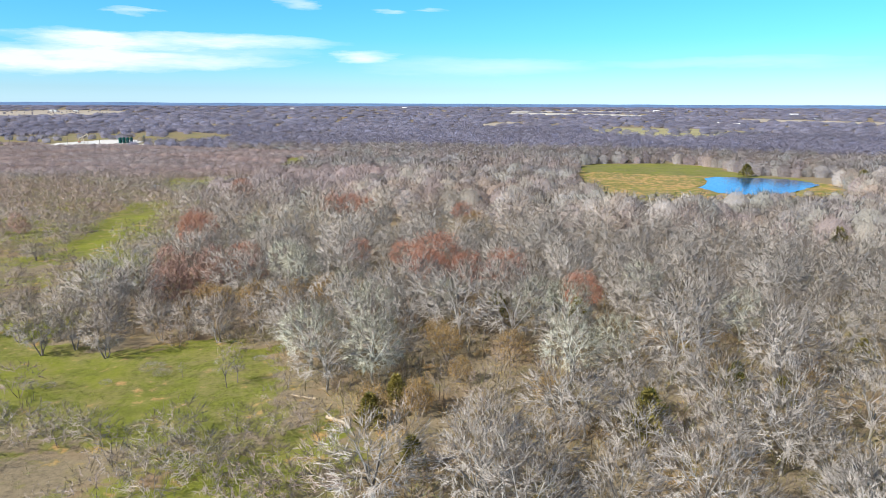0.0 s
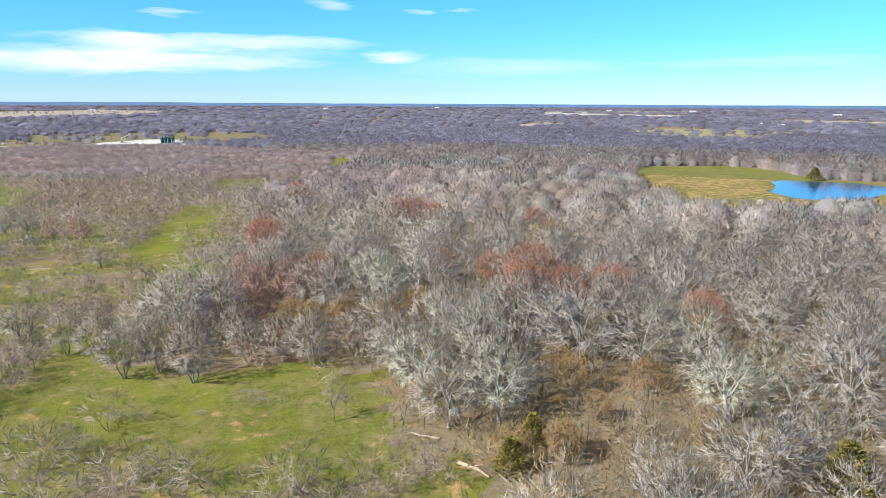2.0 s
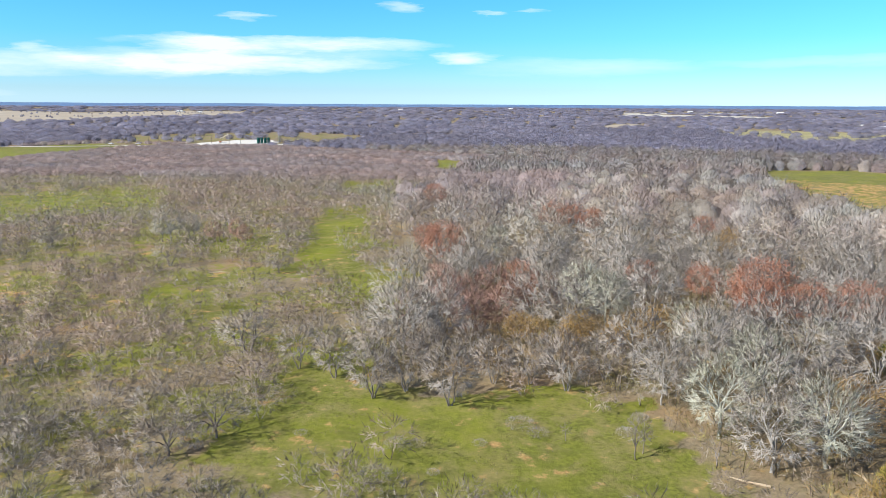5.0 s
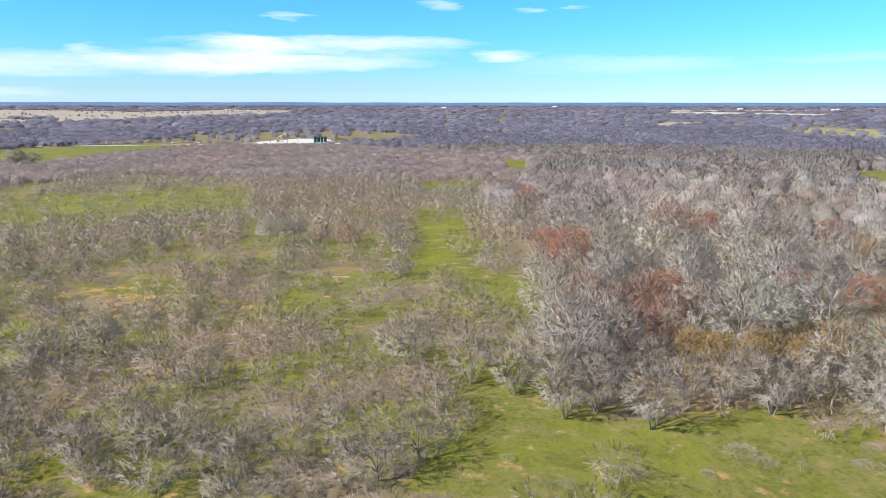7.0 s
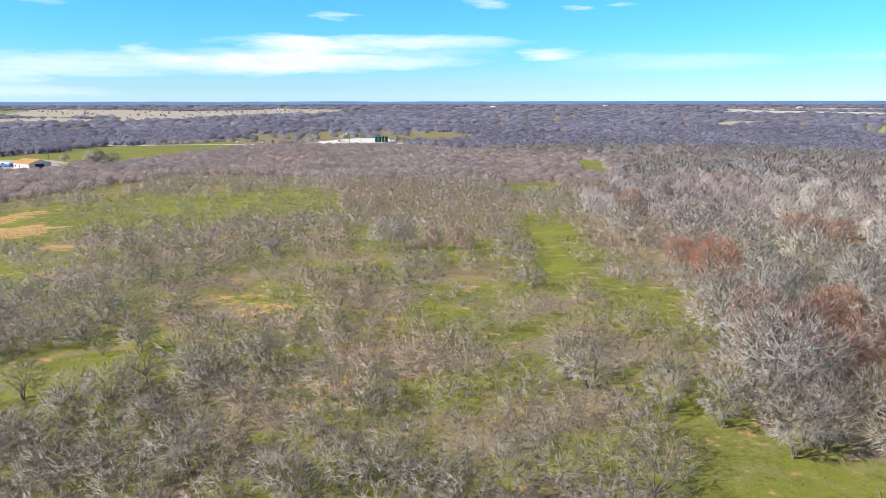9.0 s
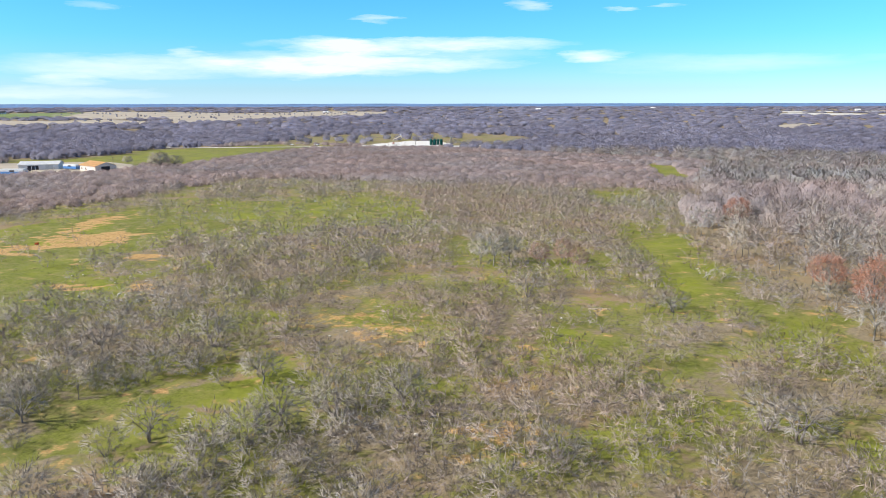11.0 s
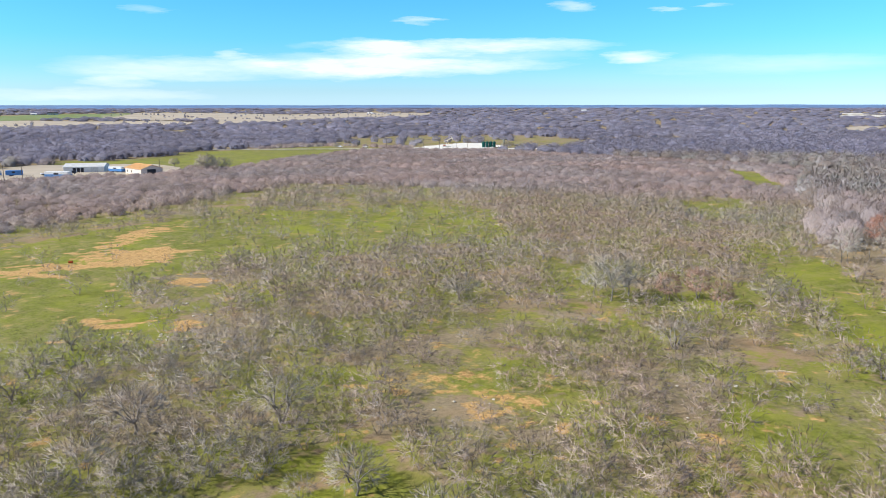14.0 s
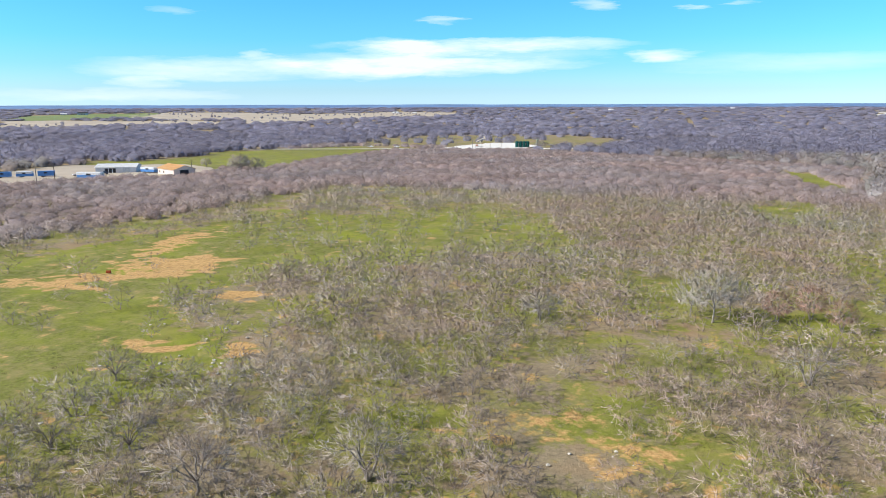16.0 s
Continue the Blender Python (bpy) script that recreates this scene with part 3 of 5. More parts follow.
def bare_tree(seed, H, R, trunk_r, stems=1, fork=0.25, limbs=8, branches=40, tips=200, sprigs=8, length=0.8, width=0.035, base=0.22, dip=-0.4, leaves=0, leaf_w=0.13, fine=True):
    """A leafless tree: stems, limbs, branches and tips, each joined to the nearest of the one before, filling a lobed dome.
    Returns wood, twigs and leaves, each as vertices and triangles."""
    rng = np.random.default_rng(seed)
    cz = H * (0.42 + 0.35 * base)
    lobes = evenly(7, -0.2, 0.9, rng)
    lift = rng.uniform(0.05, 0.3, 7)

    def skin(v):
        f = 0.86 + (lift * np.clip(v @ lobes.T, 0, 1) ** 7).sum(1)
        f = f[:, None] * v
        f[:, :2] *= R * (1 + 0.45 * np.clip(v[:, 2:], -1, 0))
        f[:, 2] *= np.where(v[:, 2] > 0, H - cz, cz - H * base)
        return f

    centre = np.array([0, 0, cz])
    V1, V2, V3 = evenly(limbs, dip * 0.4, 0.93, rng), evenly(branches, dip * 0.8, 0.97, rng), evenly(tips, dip, 0.99, rng)
    E1 = centre + skin(V1) * rng.uniform(0.36, 0.5, (limbs, 1))
    E2 = centre + skin(V2) * rng.uniform(0.6, 0.8, (branches, 1))
    E3 = centre + skin(V3) * rng.uniform(0.74, 1.0, (tips, 1)) ** 0.7
    wood = []
    az = rng.uniform(0, 6.283) + 6.283 * np.arange(stems) / stems
    tops = []
    for a in az:
        out = np.array([math.cos(a), math.sin(a), 0])
        foot = out * (0.0 if stems == 1 else 0.12) + np.array([0, 0, -0.25])
        top = out * (0.03 * H if stems == 1 else 0.2 * R) * rng.uniform(0.7, 1.3) + np.array([0, 0, H * fork * rng.uniform(0.85, 1.15)])
        pts = bent(foot, top, 0.0, rng, 2)
        rs = np.linspace(trunk_r * 1.15, trunk_r * 0.8, 3)
        wood += [(p, q, r0, r1, 6 if fine else 3) for p, q, r0, r1 in zip(pts, pts[1:], rs, rs[1:])]
        tops.append(top)
    tops = np.array(tops)
    n1 = nearest(E1 * np.array([1, 1, 0.0]), tops * np.array([1, 1, 0.0]))
    mids = []
    for e, k in zip(E1, n1):
        pts = bent(tops[k], e, 0.08, rng, 2)
        mids.append(pts[1])
        wood += [(pts[0], pts[1], trunk_r * 0.62, trunk_r * 0.48, 4 if fine else 3), (pts[1], pts[2], trunk_r * 0.48, trunk_r * 0.34, 3)]
    mids = np.array(mids)
    n2 = nearest(E2, E1)
    S2 = E1[n2] + (mids[n2] - E1[n2]) * rng.uniform(0.0, 0.7, (branches, 1))
    M2 = (S2 + E2) / 2 + rng.normal(size=E2.shape) * 0.07 * np.linalg.norm(E2 - S2, axis=1)[:, None]
    P, D, W = [], [], []
    r2 = trunk_r * 0.24
    if fine:
        for a, m, b in zip(S2, M2, E2):
            wood += [(a, m, r2 * 1.1, r2 * 0.8, 3), (m, b, r2 * 0.8, r2 * 0.4, 3)]
    else:
        P, D, W = [S2, M2], [M2 - S2, E2 - M2], [np.full(branches, r2 * 1.6), np.full(branches, r2 * 1.2)]
    n3 = nearest(E3, E2)
    S3 = E2[n3] + (M2[n3] - E2[n3]) * rng.uniform(0.0, 0.9, (tips, 1))
    d3 = E3 - S3
    P.append(S3)
    D.append(d3)
    W.append(np.full(tips, min(width, 0.034 if fine else 0.045)))
    out = E3 - centre
    out /= np.linalg.norm(out, axis=1)[:, None]
    along = d3 / (np.linalg.norm(d3, axis=1)[:, None] + 1e-9)
    k = np.repeat(np.arange(tips), sprigs)
    n = len(k)
    o = 0.55 * along[k] + 0.35 * out[k] + rng.normal(size=(n, 3)) * 0.52 + np.array([0, 0, 0.22])
    f = rng.uniform(0.1, 1.0, (n, 1))
    P.append(S3[k] + d3[k] * f)
    D.append(o / np.linalg.norm(o, axis=1)[:, None] * length * rng.uniform(0.45, 1.15, (n, 1)))
    W.append(width * rng.uniform(0.7, 1.3, n))
    crown = slivers(np.concatenate(P), np.concatenate(D), np.concatenate(W), rng, (0, 0, H * 0.3))
    leaf = None
    if leaves:
        k = np.repeat(np.arange(tips), leaves)
        n = len(k)
        o = rng.normal(size=(n, 3))
        leaf = slivers(S3[k] + d3[k] * rng.uniform(0.2, 1.08, (n, 1)) + rng.normal(size=(n, 3)) * 0.3,
                       o / np.linalg.norm(o, axis=1)[:, None] * rng.uniform(0.16, 0.34, (n, 1)), leaf_w, rng)
    return tubes(wood), crown, leaf


def fuzz(seed, n, H, R, low, length, width, up=0.35, stem=0.12, shell=0.45):
    """A far bare crown: only the outer sprays of twigs, and a stem."""
    rng = np.random.default_rng(seed)
    v = rng.normal(size=(n, 3))
    v[:, 2] = np.abs(v[:, 2]) * 1.1 - 0.35
    v /= np.linalg.norm(v, axis=1)[:, None]
    rad = rng.uniform(shell, 0.97, n) ** 0.6
    cz = H * (0.35 + low * 0.4)
    k = np.where(v[:, 2:3] > 0, H - cz, cz - H * low)
    P = np.concatenate([v[:, :2] * R, v[:, 2:] * k], 1) * rad[:, None] * 0.82 + np.array([0, 0, cz])
    o = v + rng.normal(size=(n, 3)) * 0.75 + np.array([0, 0, up])
    D = o / np.linalg.norm(o, axis=1)[:, None] * length * rng.uniform(0.6, 1.2, (n, 1))
    V, T = slivers(P - D * 0.4, D, width * rng.uniform(0.6, 1.3, n), rng, (0, 0, H * 0.25))
    sv, st = tubes([(np.array([0, 0, -0.3]), np.array([0.1, 0, H * 0.5]), stem, stem * 0.5, 3)])
    return np.concatenate([sv, V]), np.concatenate([st, T + len(sv)])


def mass(seed, H, R, low, rings=4, around=8, rough=0.08):
    """The dense inside of a far bare crown, where single twigs merge: an uneven lobed dome."""
    rng = np.random.default_rng(seed)
    v = np.concatenate([evenly(around, f - 0.01, f + 0.01, rng) for f in np.linspace(-0.45, 0.93, rings)] + [np.array([[0, 0, 1.0]])])
    for r in range(rings):
        a = 2 * math.pi * (np.arange(around) + 0.5 * (r % 2)) / around + rng.uniform(-0.2, 0.2, around)
        q = np.hypot(v[r * around:(r + 1) * around, 0], v[r * around:(r + 1) * around, 1])
        v[r * around:(r + 1) * around, 0], v[r * around:(r + 1) * around, 1] = q * np.cos(a), q * np.sin(a)
    lobes = evenly(6, -0.1, 0.8, rng)
    f = 0.8 + (rng.uniform(0.1, 0.36, 6) * np.clip(v @ lobes.T, 0, 1) ** 6).sum(1) + rng.uniform(-rough, rough, len(v))
    c = H * (low + (1 - low) * 0.42)
    V = v * f[:, None] * np.stack([np.full(len(v), R), np.full(len(v), R), np.where(v[:, 2] > 0, H - c, (c - H * low) * 2.4)], 1) + np.array([0, 0, c])
    T = []
    for r in range(rings):
        for k in range(around):
            a, b = r * around + k, r * around + (k + 1) % around
            if r == rings - 1:
                T.append((a, b, rings * around))
                continue
            c, d = a + around, b + around
            T += [(a, b, d), (a, d, c)] if r % 2 else [(a, b, c), (b, d, c)]
    return V, np.array(T)


def brushed(seed, n, H, R, low, length, width, flare=0.5, stem=0.0):
    """A far bare crown: thin sprays of twigs swept up and outwards over an uneven dome, with gaps."""
    rng = np.random.default_rng(seed)
    v = evenly(n, -0.3, 0.98, rng)
    lobes = evenly(6, -0.1, 0.8, rng)
    f = (0.8 + (rng.uniform(0.1, 0.36, 6) * np.clip(v @ lobes.T, 0, 1) ** 6).sum(1)) * rng.uniform(0.45, 1.0, n) ** 0.5
    c = H * (low + (1 - low) * 0.42)
    P = v * f[:, None] * np.stack([np.full(n, R), np.full(n, R), np.where(v[:, 2] > 0, H - c, (c - H * low) * 2.4)], 1) + np.array([0, 0, c])
    D = np.array([0, 0, 0.5]) + v * (0.3 + flare) + rng.normal(size=(n, 3)) * 0.55
    D *= (length * rng.uniform(0.5, 1.2, n) / np.linalg.norm(D, axis=1))[:, None]
    shape = slivers(P - D * 0.55, D, width * rng.uniform(0.6, 1.35, n), rng, (0, 0, c * 0.6))
    if stem:
        shape = joined(tubes([(np.array([0, 0, -0.3]), np.array([0.1, 0, H * 0.6]), stem, stem * 0.5, 3)]), shape)
    return shape


def cedar_shape(seed, H, R, n):
    """An evergreen juniper: sprays set along drooping boughs, in a ragged cone."""
    rng = np.random.default_rng(seed)
    P, D = [], []
    for i in range(n):
        f = rng.uniform(0.06, 1) ** 0.9
        az = rng.uniform(0, 6.283)
        ragged = 1 + 0.28 * math.sin(5 * az + 9 * f) + 0.2 * math.sin(13 * f + 2 * az)
        r = R * (1 - f) ** 0.7 * ragged * rng.uniform(0.45, 1.0) + 0.08
        P.append((r * math.cos(az), r * math.sin(az), f * H))
        o = np.array([math.cos(az), math.sin(az), 0.55]) + rng.normal(size=3) * 0.5
        D.append(o / np.linalg.norm(o) * rng.uniform(0.3, 0.62))
    return slivers(np.array(P), np.array(D), 0.2, rng)


def joined(*pieces):
    V, T, n = [], [], 0
    for v, t in pieces:
        V.append(v)
        T.append(t + n)
        n += len(v)
    return np.concatenate(V), np.concatenate(T)


def crown_normals(v, ragged=0.0, up=0.0):
    """Soft normals of a crown: fine twigs together catch the light as their dome does, each a little off."""
    m = v - np.array([0, 0, 0.22 * v[:, 2].max()])
    m = m / (np.linalg.norm(m, axis=1)[:, None] + 1e-9)
    if up:
        m = m * (1 - up) + np.array([0, 0, up])
        m /= np.linalg.norm(m, axis=1)[:, None] + 1e-9
    if ragged:
        n = len(m) // 3
        off = np.repeat(np.random.default_rng(len(m)).normal(size=(n + 1, 3)), 3, axis=0)[:len(m)]
        m = m + ragged * off
        m /= np.linalg.norm(m, axis=1)[:, None] + 1e-9
    return m


def facing_out(v, t):
    """The same triangles, all wound so that their fronts face away from the crown's middle."""
    n = np.cross(v[t[:, 1]] - v[t[:, 0]], v[t[:, 2]] - v[t[:, 0]])
    back = (n * crown_normals(v)[t[:, 0]]).sum(1) < 0
    t = t.copy()
    t[back] = t[back][:, ::-1]
    return v, t


def scatter(name, shapes, x, y, turn, size, tall, tone, mat, label, category, up=0.5):
    """One object of many trees: shapes placed at x, y on the land."""
    rng = np.random.default_rng(len(x))
    pick = rng.integers(0, len(shapes), len(x))
    z = terrain(x, y)
    V, T, C, M, base = [], [], [], [], 0
    for s, (v, t) in enumerate(shapes):
        m = crown_normals(v, 0.16, up)
        v, t = facing_out(v, t)
        k = np.nonzero(pick == s)[0]
        if not len(k):
            continue
        c, n = np.cos(turn[k])[:, None] * size[k][:, None], np.sin(turn[k])[:, None] * size[k][:, None]
        out = np.empty((len(k), len(v), 3), dtype=np.float32)
        out[:, :, 0] = v[None, :, 0] * c - v[None, :, 1] * n + x[k][:, None]
        out[:, :, 1] = v[None, :, 0] * n + v[None, :, 1] * c + y[k][:, None]
        out[:, :, 2] = v[None, :, 2] * tall[k][:, None] + z[k][:, None]
        V.append(out.reshape(-1, 3))
        c, n = np.cos(turn[k])[:, None], np.sin(turn[k])[:, None]
        nor = np.empty((len(k), len(v), 3), dtype=np.float32)
        nor[:, :, 0], nor[:, :, 1], nor[:, :, 2] = m[None, :, 0] * c - m[None, :, 1] * n, m[None, :, 0] * n + m[None, :, 1] * c, m[None, :, 2]
        M.append(nor.reshape(-1, 3))
        T.append((t[None] + (np.arange(len(k)) * len(v))[:, None, None] + base).reshape(-1, 3))
        C.append(np.repeat(tone[k], len(v), axis=0))
        base += len(k) * len(v)
    if not V:
        return None
    ob = new(name, mesh_of(name, np.concatenate(V), np.concatenate(T), mat, colours=np.concatenate(C), normals=np.concatenate(M)))
    return tagged(ob, label, category, kind="stuff")


def jittered(x0, x1, y0, y1, step, rng, jitter=0.45):
    X, Y = np.meshgrid(np.arange(x0, x1, step), np.arange(y0, y1, step))
    X, Y = X.ravel() + rng.uniform(-jitter, jitter, X.size) * step, Y.ravel() + rng.uniform(-jitter, jitter, X.size) * step
    return X, Y


# ---- trees: kinds built as things ----
def tree_kind(name, shapes, wood_mat, crown_mat, leaf_mat, label, category, group):
    """The masters of one kind: an Empty with a trunk and a crown (and leaves) each."""
    masters = []
    for wood, crown, leaf in shapes:
        e = empty(name, (0, 0, 0))
        part_mesh("trunk", mesh_of("trunk", *wood, wood_mat), e)
        crown = facing_out(*crown)
        part_mesh("crown", mesh_of("crown", *crown, crown_mat, normals=crown_normals(crown[0], 0.25)), e)
        if leaf:
            leaf = facing_out(*leaf)
            part_mesh("leaves", mesh_of("leaves", *leaf, leaf_mat), e)
        tagged(e, label, category, group)
        masters.append([e, False])
    return masters


def plant(masters, x, y, size=1.0, turn=None, tall=None, k=None, label=""):
    """Sets one tree of the kind on the land; the master itself serves first."""
    slot = masters[(random.randrange(len(masters)) if k is None else k) % len(masters)]
    turn = random.uniform(0, 360) if turn is None else turn
    m = pose(x, y, float(terrain(x, y)), 0, 0, turn)
    master = slot[0]
    ob = copy_thing(master, m) if slot[1] else master
    slot[1] = True
    ob.matrix_basis = m @ Matrix.Diagonal((size, size, tall or size, 1))
    return tagged(ob, label)


def drop_unused(masters):
    for slot in masters:
        if not slot[1]:
            for o in (*slot[0].children_recursive, slot[0]):
                bpy.data.objects.remove(o)


rng = np.random.default_rng(7)
OAKS = tree_kind("oak_tree", [bare_tree(s, 9.3, 4.3 + 0.35 * (s % 3), 0.15, limbs=7, branches=34, tips=235, sprigs=8, length=0.88, width=0.08, base=0.08, dip=-0.6) for s in range(6)],
                 M_OAK_WOOD, M_OAK, None, "bare grey oak tree in dense winter woods", "tree", "woodland oaks")
PALES = tree_kind("post_oak", [bare_tree(20 + s, 10.0, 4.7, 0.19, limbs=10, branches=60, tips=320, sprigs=11, length=0.75, width=0.075, base=0.05, dip=-0.65) for s in range(3)],
                  M_PALE_WOOD, M_PALE, None, "bare oak with pale lichen-white limbs", "tree", "pale oaks")
REDS = tree_kind("red_oak", [bare_tree(40 + s, 9.3, 4.5, 0.16, limbs=8, branches=44, tips=240, sprigs=6, length=0.8, width=0.06, base=0.06, dip=-0.6, leaves=22, leaf_w=0.1) for s in range(3)],
                 M_MESQ_WOOD, M_MAUVE, M_RED, "oak still holding russet-red dead leaves", "tree", "russet oaks")
ORANGES = tree_kind("tawny_oak", [bare_tree(50 + s, 5.5, 2.4, 0.08, stems=3, fork=0.2, limbs=6, branches=24, tips=90, sprigs=6, length=0.7, width=0.05, base=0.05, leaves=22, leaf_w=0.085) for s in range(3)],
                    M_MESQ_WOOD, M_MESQ, M_ORANGE, "young tree with tawny orange leaves", "tree", "tawny young trees")
MAUVES = tree_kind("elm_tree", [bare_tree(60 + s, 8.2, 3.9, 0.1, stems=3, fork=0.22, limbs=9, branches=46, tips=260, sprigs=11, length=0.85, width=0.075, base=0.03, dip=-0.7) for s in range(3)],
                   M_MESQ_WOOD, M_MAUVE, None, "bare elm with fine reddish-brown twigs", "tree", "elms at the wood's edge")
EDGES = tree_kind("hackberry", [bare_tree(70 + s, 8.2, 4.0, 0.1, stems=3, fork=0.2, limbs=9, branches=46, tips=250, sprigs=10, length=0.85, width=0.07, base=0.03, dip=-0.7) for s in range(4)],
                  M_MESQ_WOOD, M_MESQ, None, "bare grey-brown tree at the edge of the grass", "tree", "trees at the grass edge")
MESQS = tree_kind("mesquite", [bare_tree(80 + s, 4.3, 3.0, 0.04, stems=4 + s % 3, fork=0.14, limbs=8, branches=28, tips=115, sprigs=8, length=0.75, width=0.06, base=0.0, dip=-0.7) for s in range(7)],
                  M_MESQ_WOOD, M_MESQ, None, "bare multi-stemmed mesquite on green grass", "small tree", "mesquites")
SPREADS = tree_kind("spreading_mesquite", [bare_tree(100 + s, 5.4, 4.0, 0.13, stems=1 + s % 3, fork=0.2, limbs=8, branches=40, tips=190, sprigs=8, length=0.72, width=0.058, base=0.04, dip=-0.6) for s in range(4)],
                    M_MESQ_WOOD, M_MESQ, None, "large spreading bare mesquite with dark crooked limbs", "tree", "spreading mesquites")
SAPLINGS = tree_kind("sapling", [bare_tree(120 + s, 4.5, 1.3, 0.05, fork=0.3, limbs=6, branches=16, tips=50, sprigs=5, length=0.6, width=0.04) for s in range(3)],
                     M_MESQ_WOOD, M_MESQ, None, "thin bare sapling standing in grass", "sapling", "saplings")

# trees that can be told apart
for x, y, s in ((-17.5, 88.3, 1.0), (-8.6, 83.4, 0.98), (-10.5, 100, 1.0), (18.1, 100.3, 1.0), (13.9, 104.4, 0.95), (16, 84.2, 0.95), (-15, 113, 0.9),
                (23, 90, 0.85), (-25.8, 126, 1.0), (-29.5, 131, 1.05), (-46, 172, 0.9), (34, 118, 0.9), (3.4, 300, 1.0), (44, 101, 0.9), (1, 112, 0.8)):
    plant(PALES, x, y, s)
for x, y, s in ((-56.6, 160, 1.1), (-2, 131, 1.15), (4.5, 126.8, 0.85), (11.3, 126, 0.9), (-28.8, 211, 0.85), (-72, 252, 0.9), (-22.7, 207.5, 0.8), (-8, 142.5, 0.75),
                (22.9, 113.4, 0.8), (-33.3, 211, 0.9), (-61.7, 175, 0.8), (-18, 147, 0.7), (-40, 140, 0.75), (-3, 127, 0.9), (5, 205, 0.7)):
    plant(REDS, x, y, s * 1.12)
for x, y, s in ((-46.3, 117, 1.0), (-49.7, 123, 1.0), (-42, 121, 0.95), (-53.7, 138, 0.95), (-47, 128, 1.0), (-40.7, 126, 0.95), (-52, 131, 1.0), (-55, 119, 0.9), (-44, 134, 1.0), (-36, 130, 0.95)):
    plant(MAUVES, x, y, s, label="bare elm with dense rust-brown twigs")
for x, y, s in ((-36.8, 113.3, 1.0), (-24, 112, 1.25), (-20, 118, 1.2), (-39.5, 115, 1.0), (-31, 114.7, 1.1), (-26, 112.7, 1.0), (5, 180, 1.2), (-2.7, 75.7, 0.8), (4, 108.7, 1.0),
                (-32, 112, 1.0), (-2.8, 74, 0.8), (0.4, 92, 1.0), (9.3, 92, 0.9), (-7.8, 74, 0.8), (8.4, 193, 1.1), (-14, 119, 0.9), (2, 84, 0.7), (-1, 97, 0.9), (12, 78, 0.7), (30, 96, 0.7), (46, 84, 0.7)):
    plant(ORANGES, x, y, s)
for x, y, s in ((-55.7, 93.6, 0.95), (-46.4, 92.8, 0.98), (-32.8, 98.9, 0.95), (-67.6, 101.6, 0.85), (-52.2, 96, 0.95), (-41.8, 100, 0.85), (-37.4, 100.4, 0.9), (-28, 103.4, 0.9),
                (-57, 102.6, 0.9), (-62, 99, 0.85), (-60, 107, 0.9), (-30.5, 133, 1.0), (-34, 105, 0.85), (-45, 106, 0.85), (-50, 103, 0.85), (-66, 108, 0.75)):
    plant(EDGES, x, y, s)
for x, y, s in ((-76.5, 106.4, 1.15), (-69.4, 80.9, 1.0), (-72.5, 76.7, 0.9), (-195.3, 123.4, 0.95), (-155.1, 115.1, 1.1), (-167.7, 106.3, 1.15), (-153.2, 169.1, 1.1), (-191.7, 113.9, 0.7),
                (-187, 107.2, 0.8), (-207.1, 177.1, 0.9), (-115.3, 156, 1.0), (-179.6, 110.3, 0.85), (-119.8, 102.2, 1.1), (-158.9, 85.4, 1.0), (-139.9, 104.4, 0.9), (-126.9, 98.5, 0.9),
                (-131.2, 93.8, 1.0), (-79.4, 109, 1.05), (-131.2, 92, 0.8), (-126.6, 99, 0.8), (-121.1, 104.7, 0.8), (-142.6, 86.4, 0.9), (-141.6, 106.2, 0.7), (-100.5, 95.5, 0.85), (-89.6, 152.5, 0.9),
                (-100.9, 188.1, 1.0), (-188, 163, 1.0), (-153.9, 170.7, 0.8)):
    plant(SPREADS, x, y, s)
for x, y, s in ((-127.5, 178.9, 0.95), (-125, 184, 0.75), (-131, 181, 0.7)):
    plant(OAKS, x, y, s, tall=s * 1.12, label="tall pale-limbed tree standing over mesquite")
for x, y, s in ((-118, 183, 0.7), (-113, 186, 0.75), (-109, 181, 0.65)):
    plant(MAUVES, x, y, s, label="pinkish-brown thicket tree beside grass")
for x, y, s in ((-26.6, 82.4, 1.2), (-25.8, 83.8, 1.0), (-64.3, 69.3, 0.9), (-33.3, 85.8, 0.5), (-158.2, 92.5, 1.0), (-134.4, 116.2, 0.8)):
    plant(SAPLINGS, x, y, s)

# cedars
CEDARS = []
for s in range(3):
    e = empty("cedar_tree", (0, 0, 0))
    part_mesh("trunk", mesh_of("trunk", *tubes([(np.array([0, 0, -0.2]), np.array([0, 0, 3.2]), 0.14, 0.04, 5)]), M_MESQ_WOOD), e)
    part_mesh("crown", mesh_of("crown", *cedar_shape(140 + s, 4.4, 2.0, 1300), M_CEDAR), e)
    CEDARS.append([tagged(e, "dark olive-green cedar among bare trees", "evergreen tree", "cedars"), False])
for x, y, s in ((21.3, 69, 1.25), (-8, 72, 0.85), (-3, 63, 0.75), (7.3, 286.7, 1.2), (8.6, 110, 1.1), (39.2, 77.7, 0.8), (21.2, 108.8, 1.0), (93, 165, 1.4), (36, 82.7, 0.8), (182, 309.6, 1.9), (-5.5, 78, 0.8), (57, 92, 0.8)):
    plant(CEDARS, x, y, s)
plant(CEDARS, 158, 373, 1.9, tall=1.45, label="dark round cedar on the pond's bank")

# the rest of the near mesquites and oaks, each a thing
placed = [(o.matrix_basis.translation.x, o.matrix_basis.translation.y) for o in scene.objects if o.type == "EMPTY" and o.parent is None]


